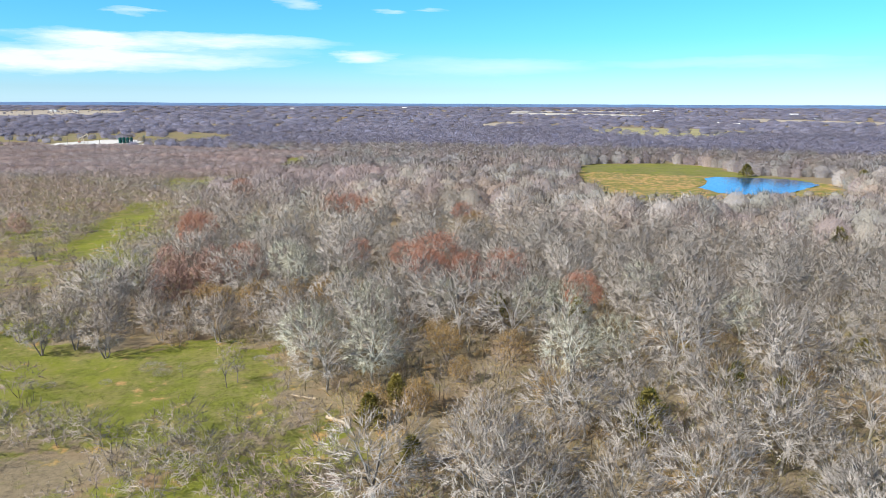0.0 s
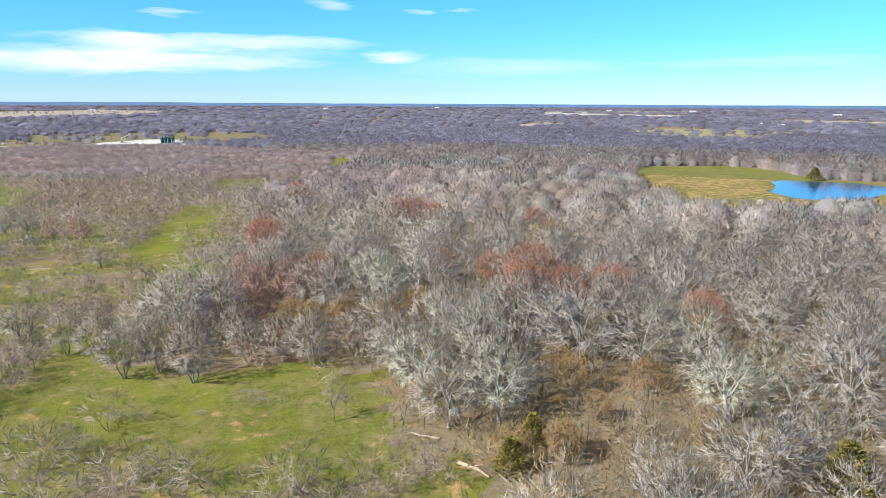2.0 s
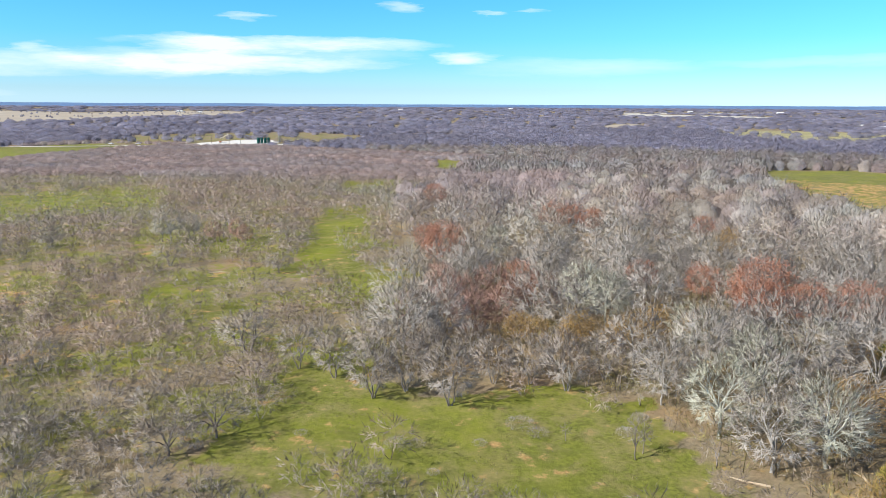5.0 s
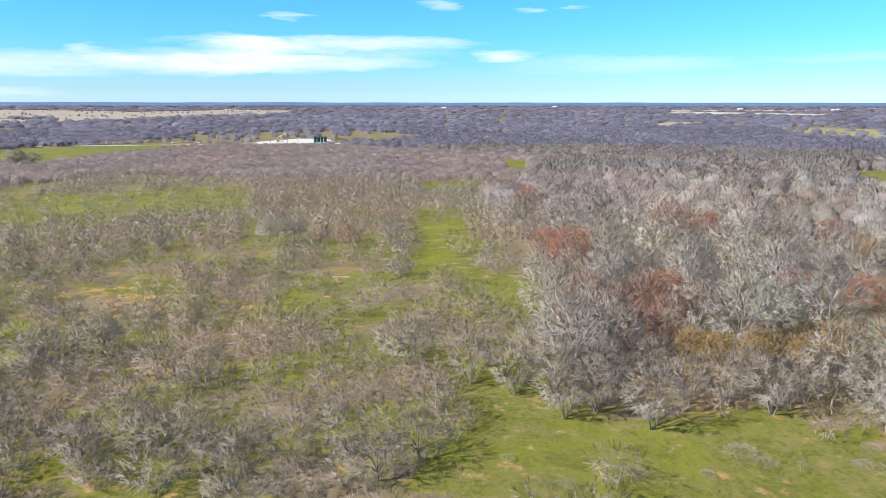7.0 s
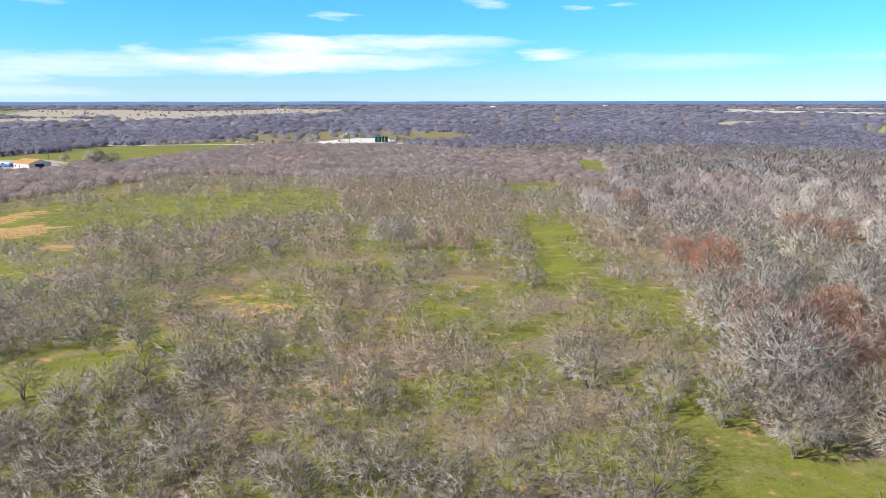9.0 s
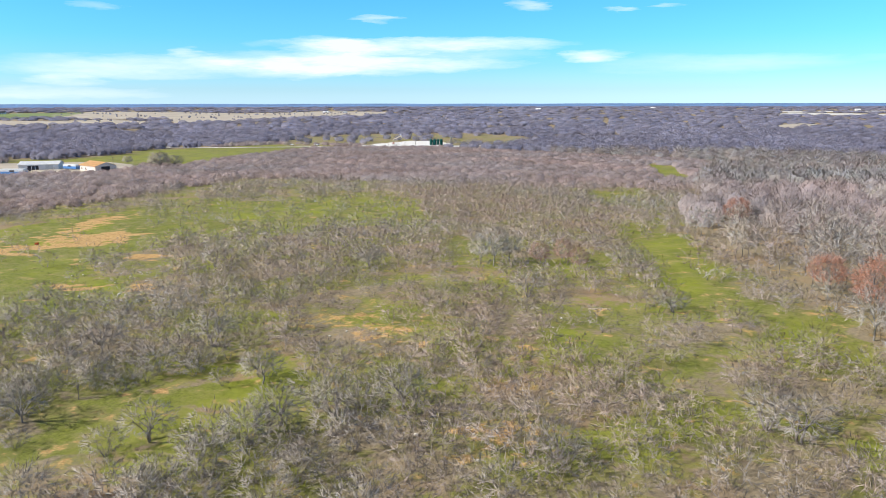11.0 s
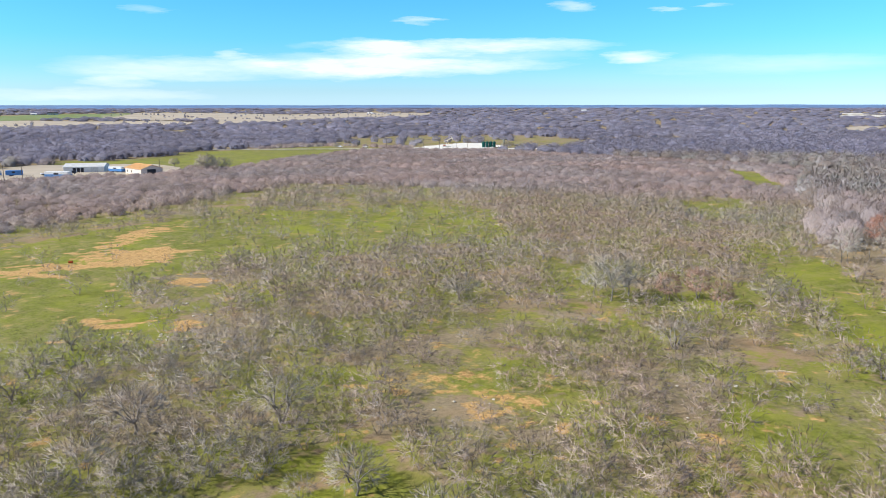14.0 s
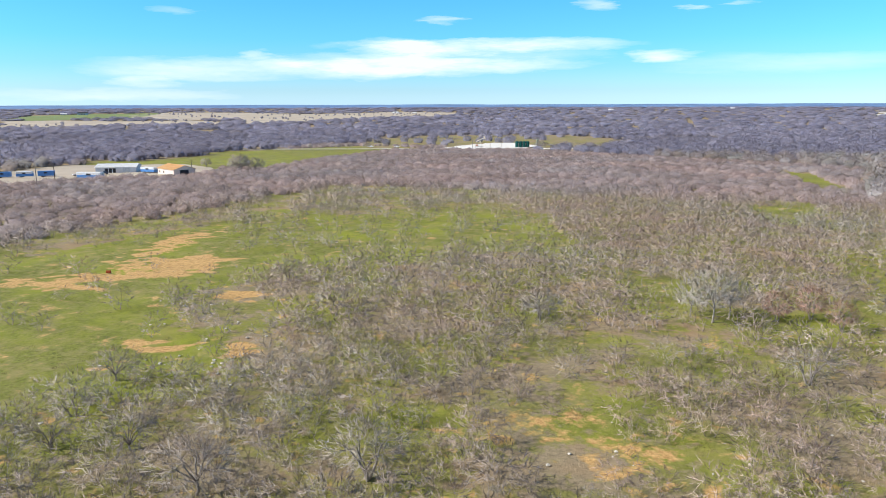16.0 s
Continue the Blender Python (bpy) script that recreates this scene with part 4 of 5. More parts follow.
SHOWY = [(o.matrix_basis.translation.x, o.matrix_basis.translation.y) for o in scene.objects if o.name.split('.')[0] in ('red_oak', 'tawny_oak', 'post_oak', 'cedar_tree') and o.parent is None]


def clear_of(x, y, r):
    """Which points keep the distance r from the trees set singly."""
    p = np.array(placed)
    q = np.array(SHOWY) - np.array((0.6, 2.5))
    near = ((x[:, None] - q[None, :, 0]) ** 2 + (y[:, None] - q[None, :, 1]) ** 2).min(1) > (r + 1.3) ** 2
    return (((x[:, None] - p[None, :, 0]) ** 2 + (y[:, None] - p[None, :, 1]) ** 2).min(1) > r * r) & near


def savanna_chance(x, y):
    g = any_of(GRASS, x + 2 * wobble(x, y, 5, 3), y + 2 * wobble(x, y, 5, 9)) | any_of(TAN, x, y)
    base = np.clip(0.5 + 0.9 * wobble(x, y, 13, 6) + 0.5 * wobble(x, y, 6, 2), 0.06, 0.98)
    base = np.where(any_of(THICKETS, x + 2.5 * wobble(x, y, 5, 4), y), 0.98, base)
    base = np.where((y > 175) & (x > -215), np.maximum(base, 0.86), base)
    thick = any_of(BRUSHES, x + 2 * wobble(x, y, 5, 4), y + 1.5 * wobble(x, y, 4, 7))
    return np.where(thick, 0.97, np.where(g, np.where(y > 185, 0.15, np.where((y > 150) & (x > -112), 0.1, 0.05)), base))


sx, sy = jittered(-300, -8, 50, 345, 3.3, rng)
keep = (rng.uniform(size=sx.size) < savanna_chance(sx, sy)) & ~inside(FOREST, sx + 1.5 * wobble(sx, sy, 6, 2), sy) & clear_of(sx, sy, 2.6)
keep &= np.hypot(sx + 60, sy - 10) > 38
sx, sy = sx[keep], sy[keep]
order = np.argsort(np.minimum(np.hypot(sx + 145, sy - 75), np.hypot(sx + 85, sy - 50)))
for i in order[:270]:
    w = 0.6 + 0.62 * random.random() ** 1.3
    plant(MESQS, float(sx[i]), float(sy[i]), w, tall=w * random.uniform(0.8, 1.1))
rest = order[270:]

fx, fy = jittered(-90, 330, 40, 470, 6.7, rng)
in_f = inside(FOREST, fx + 2 * wobble(fx, fy, 7, 2), fy + 2 * wobble(fx, fy, 7, 8))
in_f &= ~inside(MEADOW, fx + 3 * wobble(fx, fy, 9, 3), fy) & ~inside(POND, fx, fy) & ~any_of(TAN, fx, fy) & clear_of(fx, fy, 3.2) & (fy > 46)
in_f &= np.abs(np.arctan2(fx + 40, fy + 20)) < radians(48)
fx, fy = fx[in_f], fy[in_f]
order_f = np.argsort(np.hypot(fx - 12, fy - 45))
for i in order_f[:250]:
    w = random.choice((0.72, 0.85, 0.95, 1.05, 1.15, 1.28)) * random.uniform(0.94, 1.06)
    plant(OAKS, float(fx[i]), float(fy[i]), w, tall=w * random.uniform(0.85, 1.1))
rest_f = order_f[250:]
for kind in (OAKS, PALES, REDS, ORANGES, MAUVES, EDGES, MESQS, SPREADS, SAPLINGS, CEDARS):
    drop_unused(kind)

# ---- woods past those, as stuff ----
GREYS = np.array([(0.41, 0.37, 0.335), (0.34, 0.295, 0.265), (0.47, 0.435, 0.39), (0.37, 0.315, 0.29), (0.44, 0.41, 0.34), (0.42, 0.355, 0.29), (0.40, 0.385, 0.33)])
BROWNS = np.array([(0.385, 0.33, 0.295), (0.34, 0.29, 0.265), (0.41, 0.345, 0.30), (0.38, 0.31, 0.275), (0.40, 0.355, 0.31)])
# violet-blue cast: distance haze painted into the far twigs' colour
HAZED_TONES = np.array([(0.265, 0.26, 0.315), (0.23, 0.225, 0.285), (0.285, 0.275, 0.325), (0.255, 0.24, 0.285)])


MAUVE_BROWN = np.array([(0.375, 0.305, 0.28), (0.335, 0.28, 0.26), (0.395, 0.33, 0.295), (0.365, 0.305, 0.285)])


def from_line(x, y):
    """Distance on the ground from the straight line under the flight."""
    f = np.clip((x * -125 + y * 61) / (125 * 125 + 61 * 61), 0, 1)
    return np.hypot(x + 125 * f, y - 61 * f)


def tones(table, n, spread=0.2):
    return table[rng.integers(0, len(table), n)] * rng.uniform(1 - spread, 1 + spread, (n, 1))


def sow(name, shapes, x, y, lo, hi, table, label, category="woods", wide=None, mat=M_WOODS, up=0.4):
    n = len(x)
    if n == 0:
        return
    s = rng.uniform(lo, hi, n)
    drift = wobble(x, y, 24, 2)[:, None]
    tone = tones(table, n) * (1 + 0.14 * drift) * (1 + 0.07 * wobble(x, y, 40, 8)[:, None] * np.array([1.0, -0.2, -0.8]))
    scatter(name, shapes, x, y, rng.uniform(0, 6.283, n), s if wide is None else wide, s, tone, mat, label, category, up)


def flat(shape):
    return joined(*[p for p in shape if p is not None])


MESQ_MID = [flat(bare_tree(200 + s, 4.1, 3.0, 0.045, stems=3, fork=0.14, limbs=5, branches=14, tips=60, sprigs=5, length=0.85, width=0.075, base=0.0, dip=-0.7, fine=False)) for s in range(6)]
OAK_MID = [flat(bare_tree(220 + s, 9.2, 4.5, 0.13, limbs=5, branches=26, tips=105, sprigs=5, length=1.15, width=0.15, base=0.06, dip=-0.5, fine=False)) for s in range(6)]
OAK_FAR = [joined(mass(235 + s, 7.8, 4.0, 0.03, 3, 7), brushed(240 + s, 190, 9.2, 4.9, 0.0, 1.7, 0.3, 0.6, 0.1)) for s in range(7)]
OAK_FARTHER = [joined(mass(245 + s, 6.6, 3.8, -0.05, 3, 6), brushed(250 + s, 60, 9.2, 5.0, -0.05, 2.1, 0.6, 0.6)) for s in range(7)]
MESQ_AWAY = [flat(bare_tree(255 + s, 4.1, 3.1, 0.06, stems=3, fork=0.14, limbs=5, branches=8, tips=26, sprigs=4, length=1.0, width=0.12, base=0.0, dip=-0.7, fine=False)) for s in range(6)]
MESQ_FAR = [joined(mass(262 + s, 3.1, 3.1, -0.1, 3, 6), brushed(265 + s, 42, 4.0, 3.7, -0.05, 1.25, 0.28, 0.9)) for s in range(6)]
CLUMP = [joined(mass(278 + s, 7.0, 7.0, -0.15, 3, 6), brushed(284 + s, 18, 7.8, 7.2, -0.1, 3.6, 1.2, 0.5)) for s in range(6)]

dist = from_line(sx[rest], sy[rest])
a, b = rest[dist < 105], rest[dist >= 105]
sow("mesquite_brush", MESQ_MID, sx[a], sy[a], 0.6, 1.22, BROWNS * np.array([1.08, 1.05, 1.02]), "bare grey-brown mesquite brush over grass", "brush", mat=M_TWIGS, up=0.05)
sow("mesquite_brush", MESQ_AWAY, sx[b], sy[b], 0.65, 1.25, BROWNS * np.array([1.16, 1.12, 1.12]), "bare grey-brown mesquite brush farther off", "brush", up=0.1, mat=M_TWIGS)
dist = from_line(fx[rest_f], fy[rest_f])
a, b = rest_f[dist < 190], rest_f[dist >= 190]
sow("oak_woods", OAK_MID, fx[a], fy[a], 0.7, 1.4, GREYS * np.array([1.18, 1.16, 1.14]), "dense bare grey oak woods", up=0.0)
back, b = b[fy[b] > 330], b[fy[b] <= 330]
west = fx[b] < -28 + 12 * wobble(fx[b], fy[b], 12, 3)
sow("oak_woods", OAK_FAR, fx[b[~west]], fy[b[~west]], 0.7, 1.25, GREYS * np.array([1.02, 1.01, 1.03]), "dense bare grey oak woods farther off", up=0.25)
# same greys, cooled part of the way to the painted haze farther off
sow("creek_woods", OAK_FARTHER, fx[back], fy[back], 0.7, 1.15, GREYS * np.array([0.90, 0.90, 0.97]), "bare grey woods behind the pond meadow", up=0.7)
sow("elm_woods", OAK_FAR, fx[b[west]], fy[b[west]], 0.65, 1.1, MAUVE_BROWN * np.array([1.12, 1.11, 1.15]), "dense mauve-brown woods along the grass", up=0.6)

mx, my = jittered(45, 175, 200, 300, 5.0, rng)
k = inside(MEADOW, mx, my) & ~inside(POND, mx, my) & (my < 268 + 0.22 * (mx - 60)) & (rng.uniform(size=mx.size) < 0.5)
sow("shore_brush", MESQ_FAR, mx[k], my[k], 0.4, 0.75, GREYS, "low bare brush in front of the pond meadow", "brush")

# understory of the near woods, and weeds in the grass
UNDER = [fuzz(280 + s, 48, 2.6, 1.8, 0.0, 0.8, 0.06, 0.6, stem=0.03) for s in range(4)]
UNDERS = np.array([(0.44, 0.31, 0.13), (0.36, 0.31, 0.11), (0.50, 0.34, 0.15), (0.40, 0.33, 0.23), (0.30, 0.29, 0.11), (0.44, 0.36, 0.28)])
ux, uy = jittered(-62, 95, 46, 160, 2.5, rng)
k = inside(FOREST, ux, uy) & (rng.uniform(size=ux.size) < 0.75) & (np.abs(np.arctan2(ux, uy + 10)) < radians(46))
MIDSTORY = [flat(bare_tree(310 + s, 5.8, 2.3, 0.06, stems=2, limbs=4, branches=14, tips=40, sprigs=4, length=1.0, width=0.08, base=0.02, dip=-0.6, fine=False)) for s in range(4)]
vx, vy = jittered(-62, 100, 46, 175, 4.6, rng)
j = inside(FOREST, vx, vy) & (rng.uniform(size=vx.size) < 0.8) & (np.abs(np.arctan2(vx, vy + 10)) < radians(46)) & clear_of(vx, vy, 1.5)
sow("midstory", MIDSTORY, vx[j], vy[j], 0.6, 1.2, GREYS * np.array((0.95, 0.9, 0.85)), "thin bare saplings filling in under the oaks", "saplings", mat=M_TWIGS)
sow("understory", UNDER, ux[k], uy[k], 0.7, 1.9, UNDERS, "tawny and olive brush under the bare oaks", "brush", mat=M_TWIGS)
WEED = [fuzz(290 + s, 16, 0.45, 0.6, 0.0, 0.35, 0.035, 0.5, stem=0.01) for s in range(4)]
WEEDS = np.array([(0.36, 0.29, 0.16), (0.30, 0.25, 0.15), (0.26, 0.25, 0.08), (0.40, 0.33, 0.22), (0.24, 0.19, 0.12)])
wx_, wy_ = rng.uniform(-260, -5, 9000), rng.uniform(58, 230, 9000)
k = ~inside(FOREST, wx_, wy_) & (wobble(wx_, wy_, 7, 5) + rng.uniform(-0.6, 0.6, 9000) > 0.1) & (np.arctan2(wx_ + 20, wy_) > radians(-62))
sow("weeds", WEED, wx_[k], wy_[k], 0.5, 1.5, WEEDS, "low straw-brown weeds and tufts in the grass", "weeds", mat=M_TWIGS)

# mauve thicket between the savanna and the well pad, and brush towards the barns
tx, ty = jittered(-520, -40, 150, 700, 5.0, rng)
gone = any_of(GRASS, tx, ty) | inside(FOREST, tx, ty) | inside(PAD, tx, ty) | inside(YARD, tx, ty) | inside(CREEK_GREEN, tx, ty)
gone |= (ty < 345) & (tx > -296) | (ty + 0.55 * (tx + 330) > 690) | (np.arctan2(tx + 125, ty - 60) < radians(-58))
gone |= np.abs(ty - (668 + 0.36 * (tx + 367))) < 14
k = ~gone & (rng.uniform(size=tx.size) < 0.93)
sow("mesquite_thicket", MESQ_FAR, tx[k], ty[k], 0.65, 1.1, MAUVE_BROWN * np.array([1.04, 1.02, 1.06]), "dense mauve-brown mesquite thicket", "thicket", up=0.72)


# far woods by bearing: spacing grows with distance
def far_woods(r0, r1, across, along, shapes, size, table, name):
    X, Y = [], []
    r = r0
    while r < r1:
        step = across * r
        n = int(radians(112) * r / step)
        a = radians(-66) + (np.arange(n) + rng.uniform(-0.5, 0.5, n)) * radians(112) / n
        rr = r + rng.uniform(-0.5, 0.5, n) * along * r
        X.append(-60 + rr * np.sin(a))
        Y.append(rr * np.cos(a))
        r *= 1 + along
    X, Y = np.concatenate(X), np.concatenate(Y)
    out = (X > -95) & (X < 330) & (Y < 470) | inside(FOREST, X, Y) & (Y < 470) & (X < 330)
    out |= (X < -40) & (X > -520) & (Y < 700) & (Y + 0.55 * (X + 330) < 690) & ~((X < -95) & (np.arctan2(X + 125, Y - 60) < radians(-58)))
    for p in (PAD, YARD, CREEK_GREEN):
        out |= inside(p, X, Y)
    out |= any_of([f[1] for f in FIELDS], X, Y)
    out |= inside(BACK_MEADOW, X, Y) & (rng.uniform(size=X.size) < 0.8)
    out |= inside(PAD_PASTURE, X, Y) & (rng.uniform(size=X.size) < 0.85)
    out |= (np.abs(Y - (668 + 0.36 * (X + 367))) < 25) & (X > -520) & (X < -250)
    out |= (wobble(X, Y, 160, 3) > 0.62) & (np.hypot(X, Y) > 700)
    X, Y = X[~out], Y[~out]
    n = len(X)
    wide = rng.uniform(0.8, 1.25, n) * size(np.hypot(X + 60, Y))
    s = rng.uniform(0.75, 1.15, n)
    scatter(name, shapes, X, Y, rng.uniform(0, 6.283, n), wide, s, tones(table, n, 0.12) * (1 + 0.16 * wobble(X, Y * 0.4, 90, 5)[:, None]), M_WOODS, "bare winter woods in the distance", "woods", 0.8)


gx, gy = rng.uniform(-2000, -900, 900), rng.uniform(900, 2500, 900)
k = any_of([f[1] for f in FIELDS[:2]], gx, gy) & (wobble(gx, gy, 120, 4) + rng.uniform(-0.5, 0.5, 900) > 0.15)
sow("pasture_trees", OAK_FARTHER, gx[k], gy[k], 0.5, 0.9, HAZED_TONES, "scattered small bare trees in the far tan pasture", "trees", up=0.6)
# farther belts are tinted bluer, haze put into their base colour
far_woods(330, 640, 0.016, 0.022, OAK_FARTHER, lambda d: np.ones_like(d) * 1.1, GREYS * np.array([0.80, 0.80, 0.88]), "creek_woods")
far_woods(640, 1150, 0.0118, 0.024, OAK_FARTHER, lambda d: d / 590, HAZED_TONES * np.array([1.06, 1.07, 1.16]), "creek_woods")
far_woods(1150, 4200, 0.0125, 0.033, CLUMP, lambda d: d / 1100, HAZED_TONES * np.array([1.06, 1.07, 1.16]), "distant_woods")


# ---- well pad ----
def at_land(x, y, lift=0.0):
    return (x, y, float(terrain(x, y)) + lift)


def oil_tank(x, y):
    e = empty("oil_tank", at_land(x, y, 0.25))
    bm = rod(bmesh.new(), (0, 0, 0), (0, 0, 5.2), 1.5, sides=24)
    for z in (1.3, 2.6, 3.9):
        rod(bm, (0, 0, z - 0.05), (0, 0, z + 0.05), 1.54, sides=24)
    part("shell", bm, M_TANK, e)
    part("roof_cone", rod(bmesh.new(), (0, 0, 5.2), (0, 0, 5.6), 1.54, 0.25, 24), M_TANK, e)
    part("hatch", rod(bmesh.new(), (0.6, 0, 5.35), (0.6, 0, 5.8), 0.25, sides=10), M_TANK, e)
    return tagged(e, "dark green steel oil storage tank on white caliche", "storage tank", "tank battery")


for i in range(4):
    oil_tank(-324.5 + 3.15 * i, 718.5 + 1.3 * i)
for i in range(4):
    oil_tank(-325.8 + 3.15 * i, 721.8 + 1.3 * i)


def walkway():
    e = empty("tank_walkway", at_land(-320, 719.4), 22.5)
    part("deck", box(bmesh.new(), -6, 0.6, 5.3, 6, 1.4, 5.42), M_TANK, e)
    for x in (-6, -3, 0, 3, 6):
        part("post", rod(bmesh.new(), (x, 0.6, 5.42), (x, 0.6, 6.3), 0.04, sides=5), M_TANK, e)
    part("handrail", rod(bmesh.new(), (-6, 0.6, 6.3), (6, 0.6, 6.3), 0.05, sides=5), M_TANK, e)
    part("ladder", box(bmesh.new(), 6.0, 0.7, 0.2, 6.15, 1.4, 5.4), M_TANK, e)
    tagged(e, "green steel walkway along the tank tops", "walkway")


walkway()


def treater(x, y):
    e = empty("heater_treater", at_land(x, y, 0.2))
    bm = rod(bmesh.new(), (0, 0, 0.8), (0, 0, 6.4), 0.95, sides=16)
    rod(bm, (0, 0, 6.4), (0, 0, 7.0), 0.95, 0.35, 16)
    part("vessel", bm, plain("olive_vessel_paint", (0.22, 0.24, 0.17), 0.5), e)
    part("skirt", rod(bmesh.new(), (0, 0, 0), (0, 0, 0.8), 1.05, sides=16), M_STEEL, e)
    part("stack", rod(bmesh.new(), (1.2, 0, 0.4), (1.2, 0, 7.6), 0.18, sides=8), M_STEEL, e)
    part("pipe", rod(bmesh.new(), (-3, 0, 0.5), (0, 0, 0.9), 0.12, sides=6), M_STEEL, e)
    tagged(e, "upright olive-grey treater vessel with a flue", "oil equipment")


treater(-312, 745)


def separator(x, y):
    e = empty("separator", at_land(x, y, 0.2), 20)
    part("vessel", rod(bmesh.new(), (-2, 0, 1.2), (2, 0, 1.2), 0.6, sides=12), M_STEEL, e)
    for sx_ in (-1.3, 1.3):
        part("saddle", box(bmesh.new(), sx_ - 0.15, -0.5, 0, sx_ + 0.15, 0.5, 0.8), M_STEEL, e)
    tagged(e, "small grey horizontal separator vessel on saddles", "oil equipment")


separator(-300, 748)


def pump_jack(x, y, turn):
    """A beam pump, its horse head up."""
    e = empty("pump_jack", at_land(x, y, 0.3), turn)
    part("base_frame", box(bmesh.new(), -4.5, -0.9, 0, 3.2, 0.9, 0.45, 0.05), M_STEEL, e)
    for s in (-1, 1):
        part("leg", rod(bmesh.new(), (1.5, s * 1.1, 0.45), (0.3, s * 0.2, 6.3), 0.2, 0.14, 6), M_BEIGE, e)
    part("back_leg", rod(bmesh.new(), (-1.8, 0, 0.45), (0.2, 0, 6.2), 0.18, 0.14, 6), M_BEIGE, e)
    tilt = radians(24)
    def along(s, up=0.0):
        return (0.3 + s * math.cos(tilt) - up * math.sin(tilt), 0, 6.5 + s * math.sin(tilt) + up * math.cos(tilt))
    bm = bmesh.new()
    bmesh.ops.create_cube(bm, size=1, matrix=Matrix.Translation(along(0.2)) @ pose(0, 0, 0, 0, -24, 0) @ Matrix.Diagonal((8.4, 0.4, 0.7, 1)))
    part("walking_beam", bm, M_BEIGE, e)
    bm = bmesh.new()
    ring = [bm.verts.new((*along(4.0 + 1.3 * math.cos(a) * (1 if abs(a) < 1.6 else 0.1), 1.9 * math.sin(a))[:1], s, along(4.0 + 1.3 * math.cos(a), 1.9 * math.sin(a))[2])) for s in (-0.25, 0.25) for a in [radians(-80 + 20 * k) for k in range(9)]]
    bm.faces.new(ring[:9])
    bm.faces.new(ring[:8:-1])
    for k in range(9):
        bm.faces.new((ring[k], ring[(k + 1) % 9], ring[9 + (k + 1) % 9], ring[9 + k]))
    part("horse_head", bm, M_BEIGE, e)
    part("gearbox", box(bmesh.new(), -3.6, -0.6, 0.45, -2.2, 0.6, 2.0, 0.08), M_BEIGE, e)
    for s in (-0.8, 0.8):
        part("crank", box(bmesh.new(), -4.2, s - 0.15, 0.9, -1.9, s + 0.15, 1.7, 0.05), M_RUST, e)
        part("pitman_arm", rod(bmesh.new(), (-3.9, s, 1.4), (*along(-3.7)[:1], s * 0.6, along(-3.7)[2]), 0.1, sides=6), M_BEIGE, e)
    part("polished_rod", rod(bmesh.new(), (5.2, 0, 0), (5.2, 0, 7.4), 0.06, sides=5), M_STEEL, e)
    tagged(e, "beige oil pump jack with raised beam on a white pad", "pump jack")


pump_jack(-362, 718, 20)


def utility_pole(x, y, height=10.5, arms=1, turn=20, label="weathered wooden utility pole with a crossarm", group="power line poles"):
    e = empty("utility_pole", at_land(x, y, -0.2), turn)
    part("pole", rod(bmesh.new(), (0, 0, 0), (0, 0, height), 0.2, 0.13, 8), M_POLE, e)
    for k in range(arms):
        part("crossarm", box(bmesh.new(), -1.2, -0.08, height - 0.6 - k, 1.2, 0.08, height - 0.42 - k), M_POLE, e)
        for xx in (-1.1, 0.0, 1.1):
            part("insulator", rod(bmesh.new(), (xx, 0, height - 0.42 - k), (xx, 0, height - 0.15 - k), 0.07, 0.04, 6), M_STEEL, e)
    return tagged(e, label, "utility pole", group)


LINE = [(-416, 669), (-405, 668.4), (-367, 668.5), (-351.6, 669.6), (-338, 679), (-330, 686.7)]
for x, y in LINE:
    utility_pole(x, y)


def wires(points, heights, name="power_line"):
    cu = bpy.data.curves.new(name, "CURVE")
    cu.dimensions, cu.bevel_depth, cu.bevel_resolution = "3D", 0.035, 0
    for off in (-1.1, 0.0, 1.1):
        for (x0, y0), (x1, y1) in zip(points, points[1:]):
            sp = cu.splines.new("POLY")
            sp.points.add(8)
            for k in range(9):
                f = k / 8
                z = (float(terrain(x0, y0)) + heights) * (1 - f) + (float(terrain(x1, y1)) + heights) * f - 0.8 * math.sin(math.pi * f)
                sp.points[k].co = (x0 + (x1 - x0) * f + off * 0.94, y0 + (y1 - y0) * f + off * 0.34, z, 1)
    cu.materials.append(M_WIRE)
    tagged(new(name, cu), "thin black overhead wires strung between poles", "power line")


wires([(-560, 612)] + LINE[:4], 10.1)
drape("road", [(-640, 560), (-520, 612), (-420, 655), (-352, 660), (-300, 690), (-230, 742), (-226, 748), (-302, 698), (-354, 666), (-422, 661), (-522, 618), (-642, 566)], 0.3, M_CALICHE, "pale caliche lane running to the well pad", "road", 2)


def pickup(x, y, turn, paint, label):
    e = empty("pickup_truck", at_land(x, y, 0.3), turn)
    bm = box(bmesh.new(), -2.6, -0.95, 0.55, 2.6, 0.95, 1.05, 0.1)
    part("body", bm, paint, e)
    bm = box(bmesh.new(), -0.4, -0.9, 1.05, 1.5, 0.9, 1.75, 0.18)
    part("cab", bm, paint, e)
    part("windscreen", box(bmesh.new(), 1.42, -0.75, 1.15, 1.53, 0.75, 1.6), M_DARK, e, "dark glass windscreen")
    for wx in (-1.7, 1.7):
        for wy in (-0.85, 0.85):
            part("wheel", rod(bmesh.new(), (wx, wy - 0.12, 0.4), (wx, wy + 0.12, 0.4), 0.4, sides=14), M_DARK, e, "black rubber wheel")
    tagged(e, label, "pickup truck", "parked vehicles")


M_CAR_WHITE = plain("white_car_paint", (0.8, 0.8, 0.8), 0.3, vary=0.04)
pickup(-429, 672, 25, M_CAR_WHITE, "white pickup truck parked beside the caliche lane")
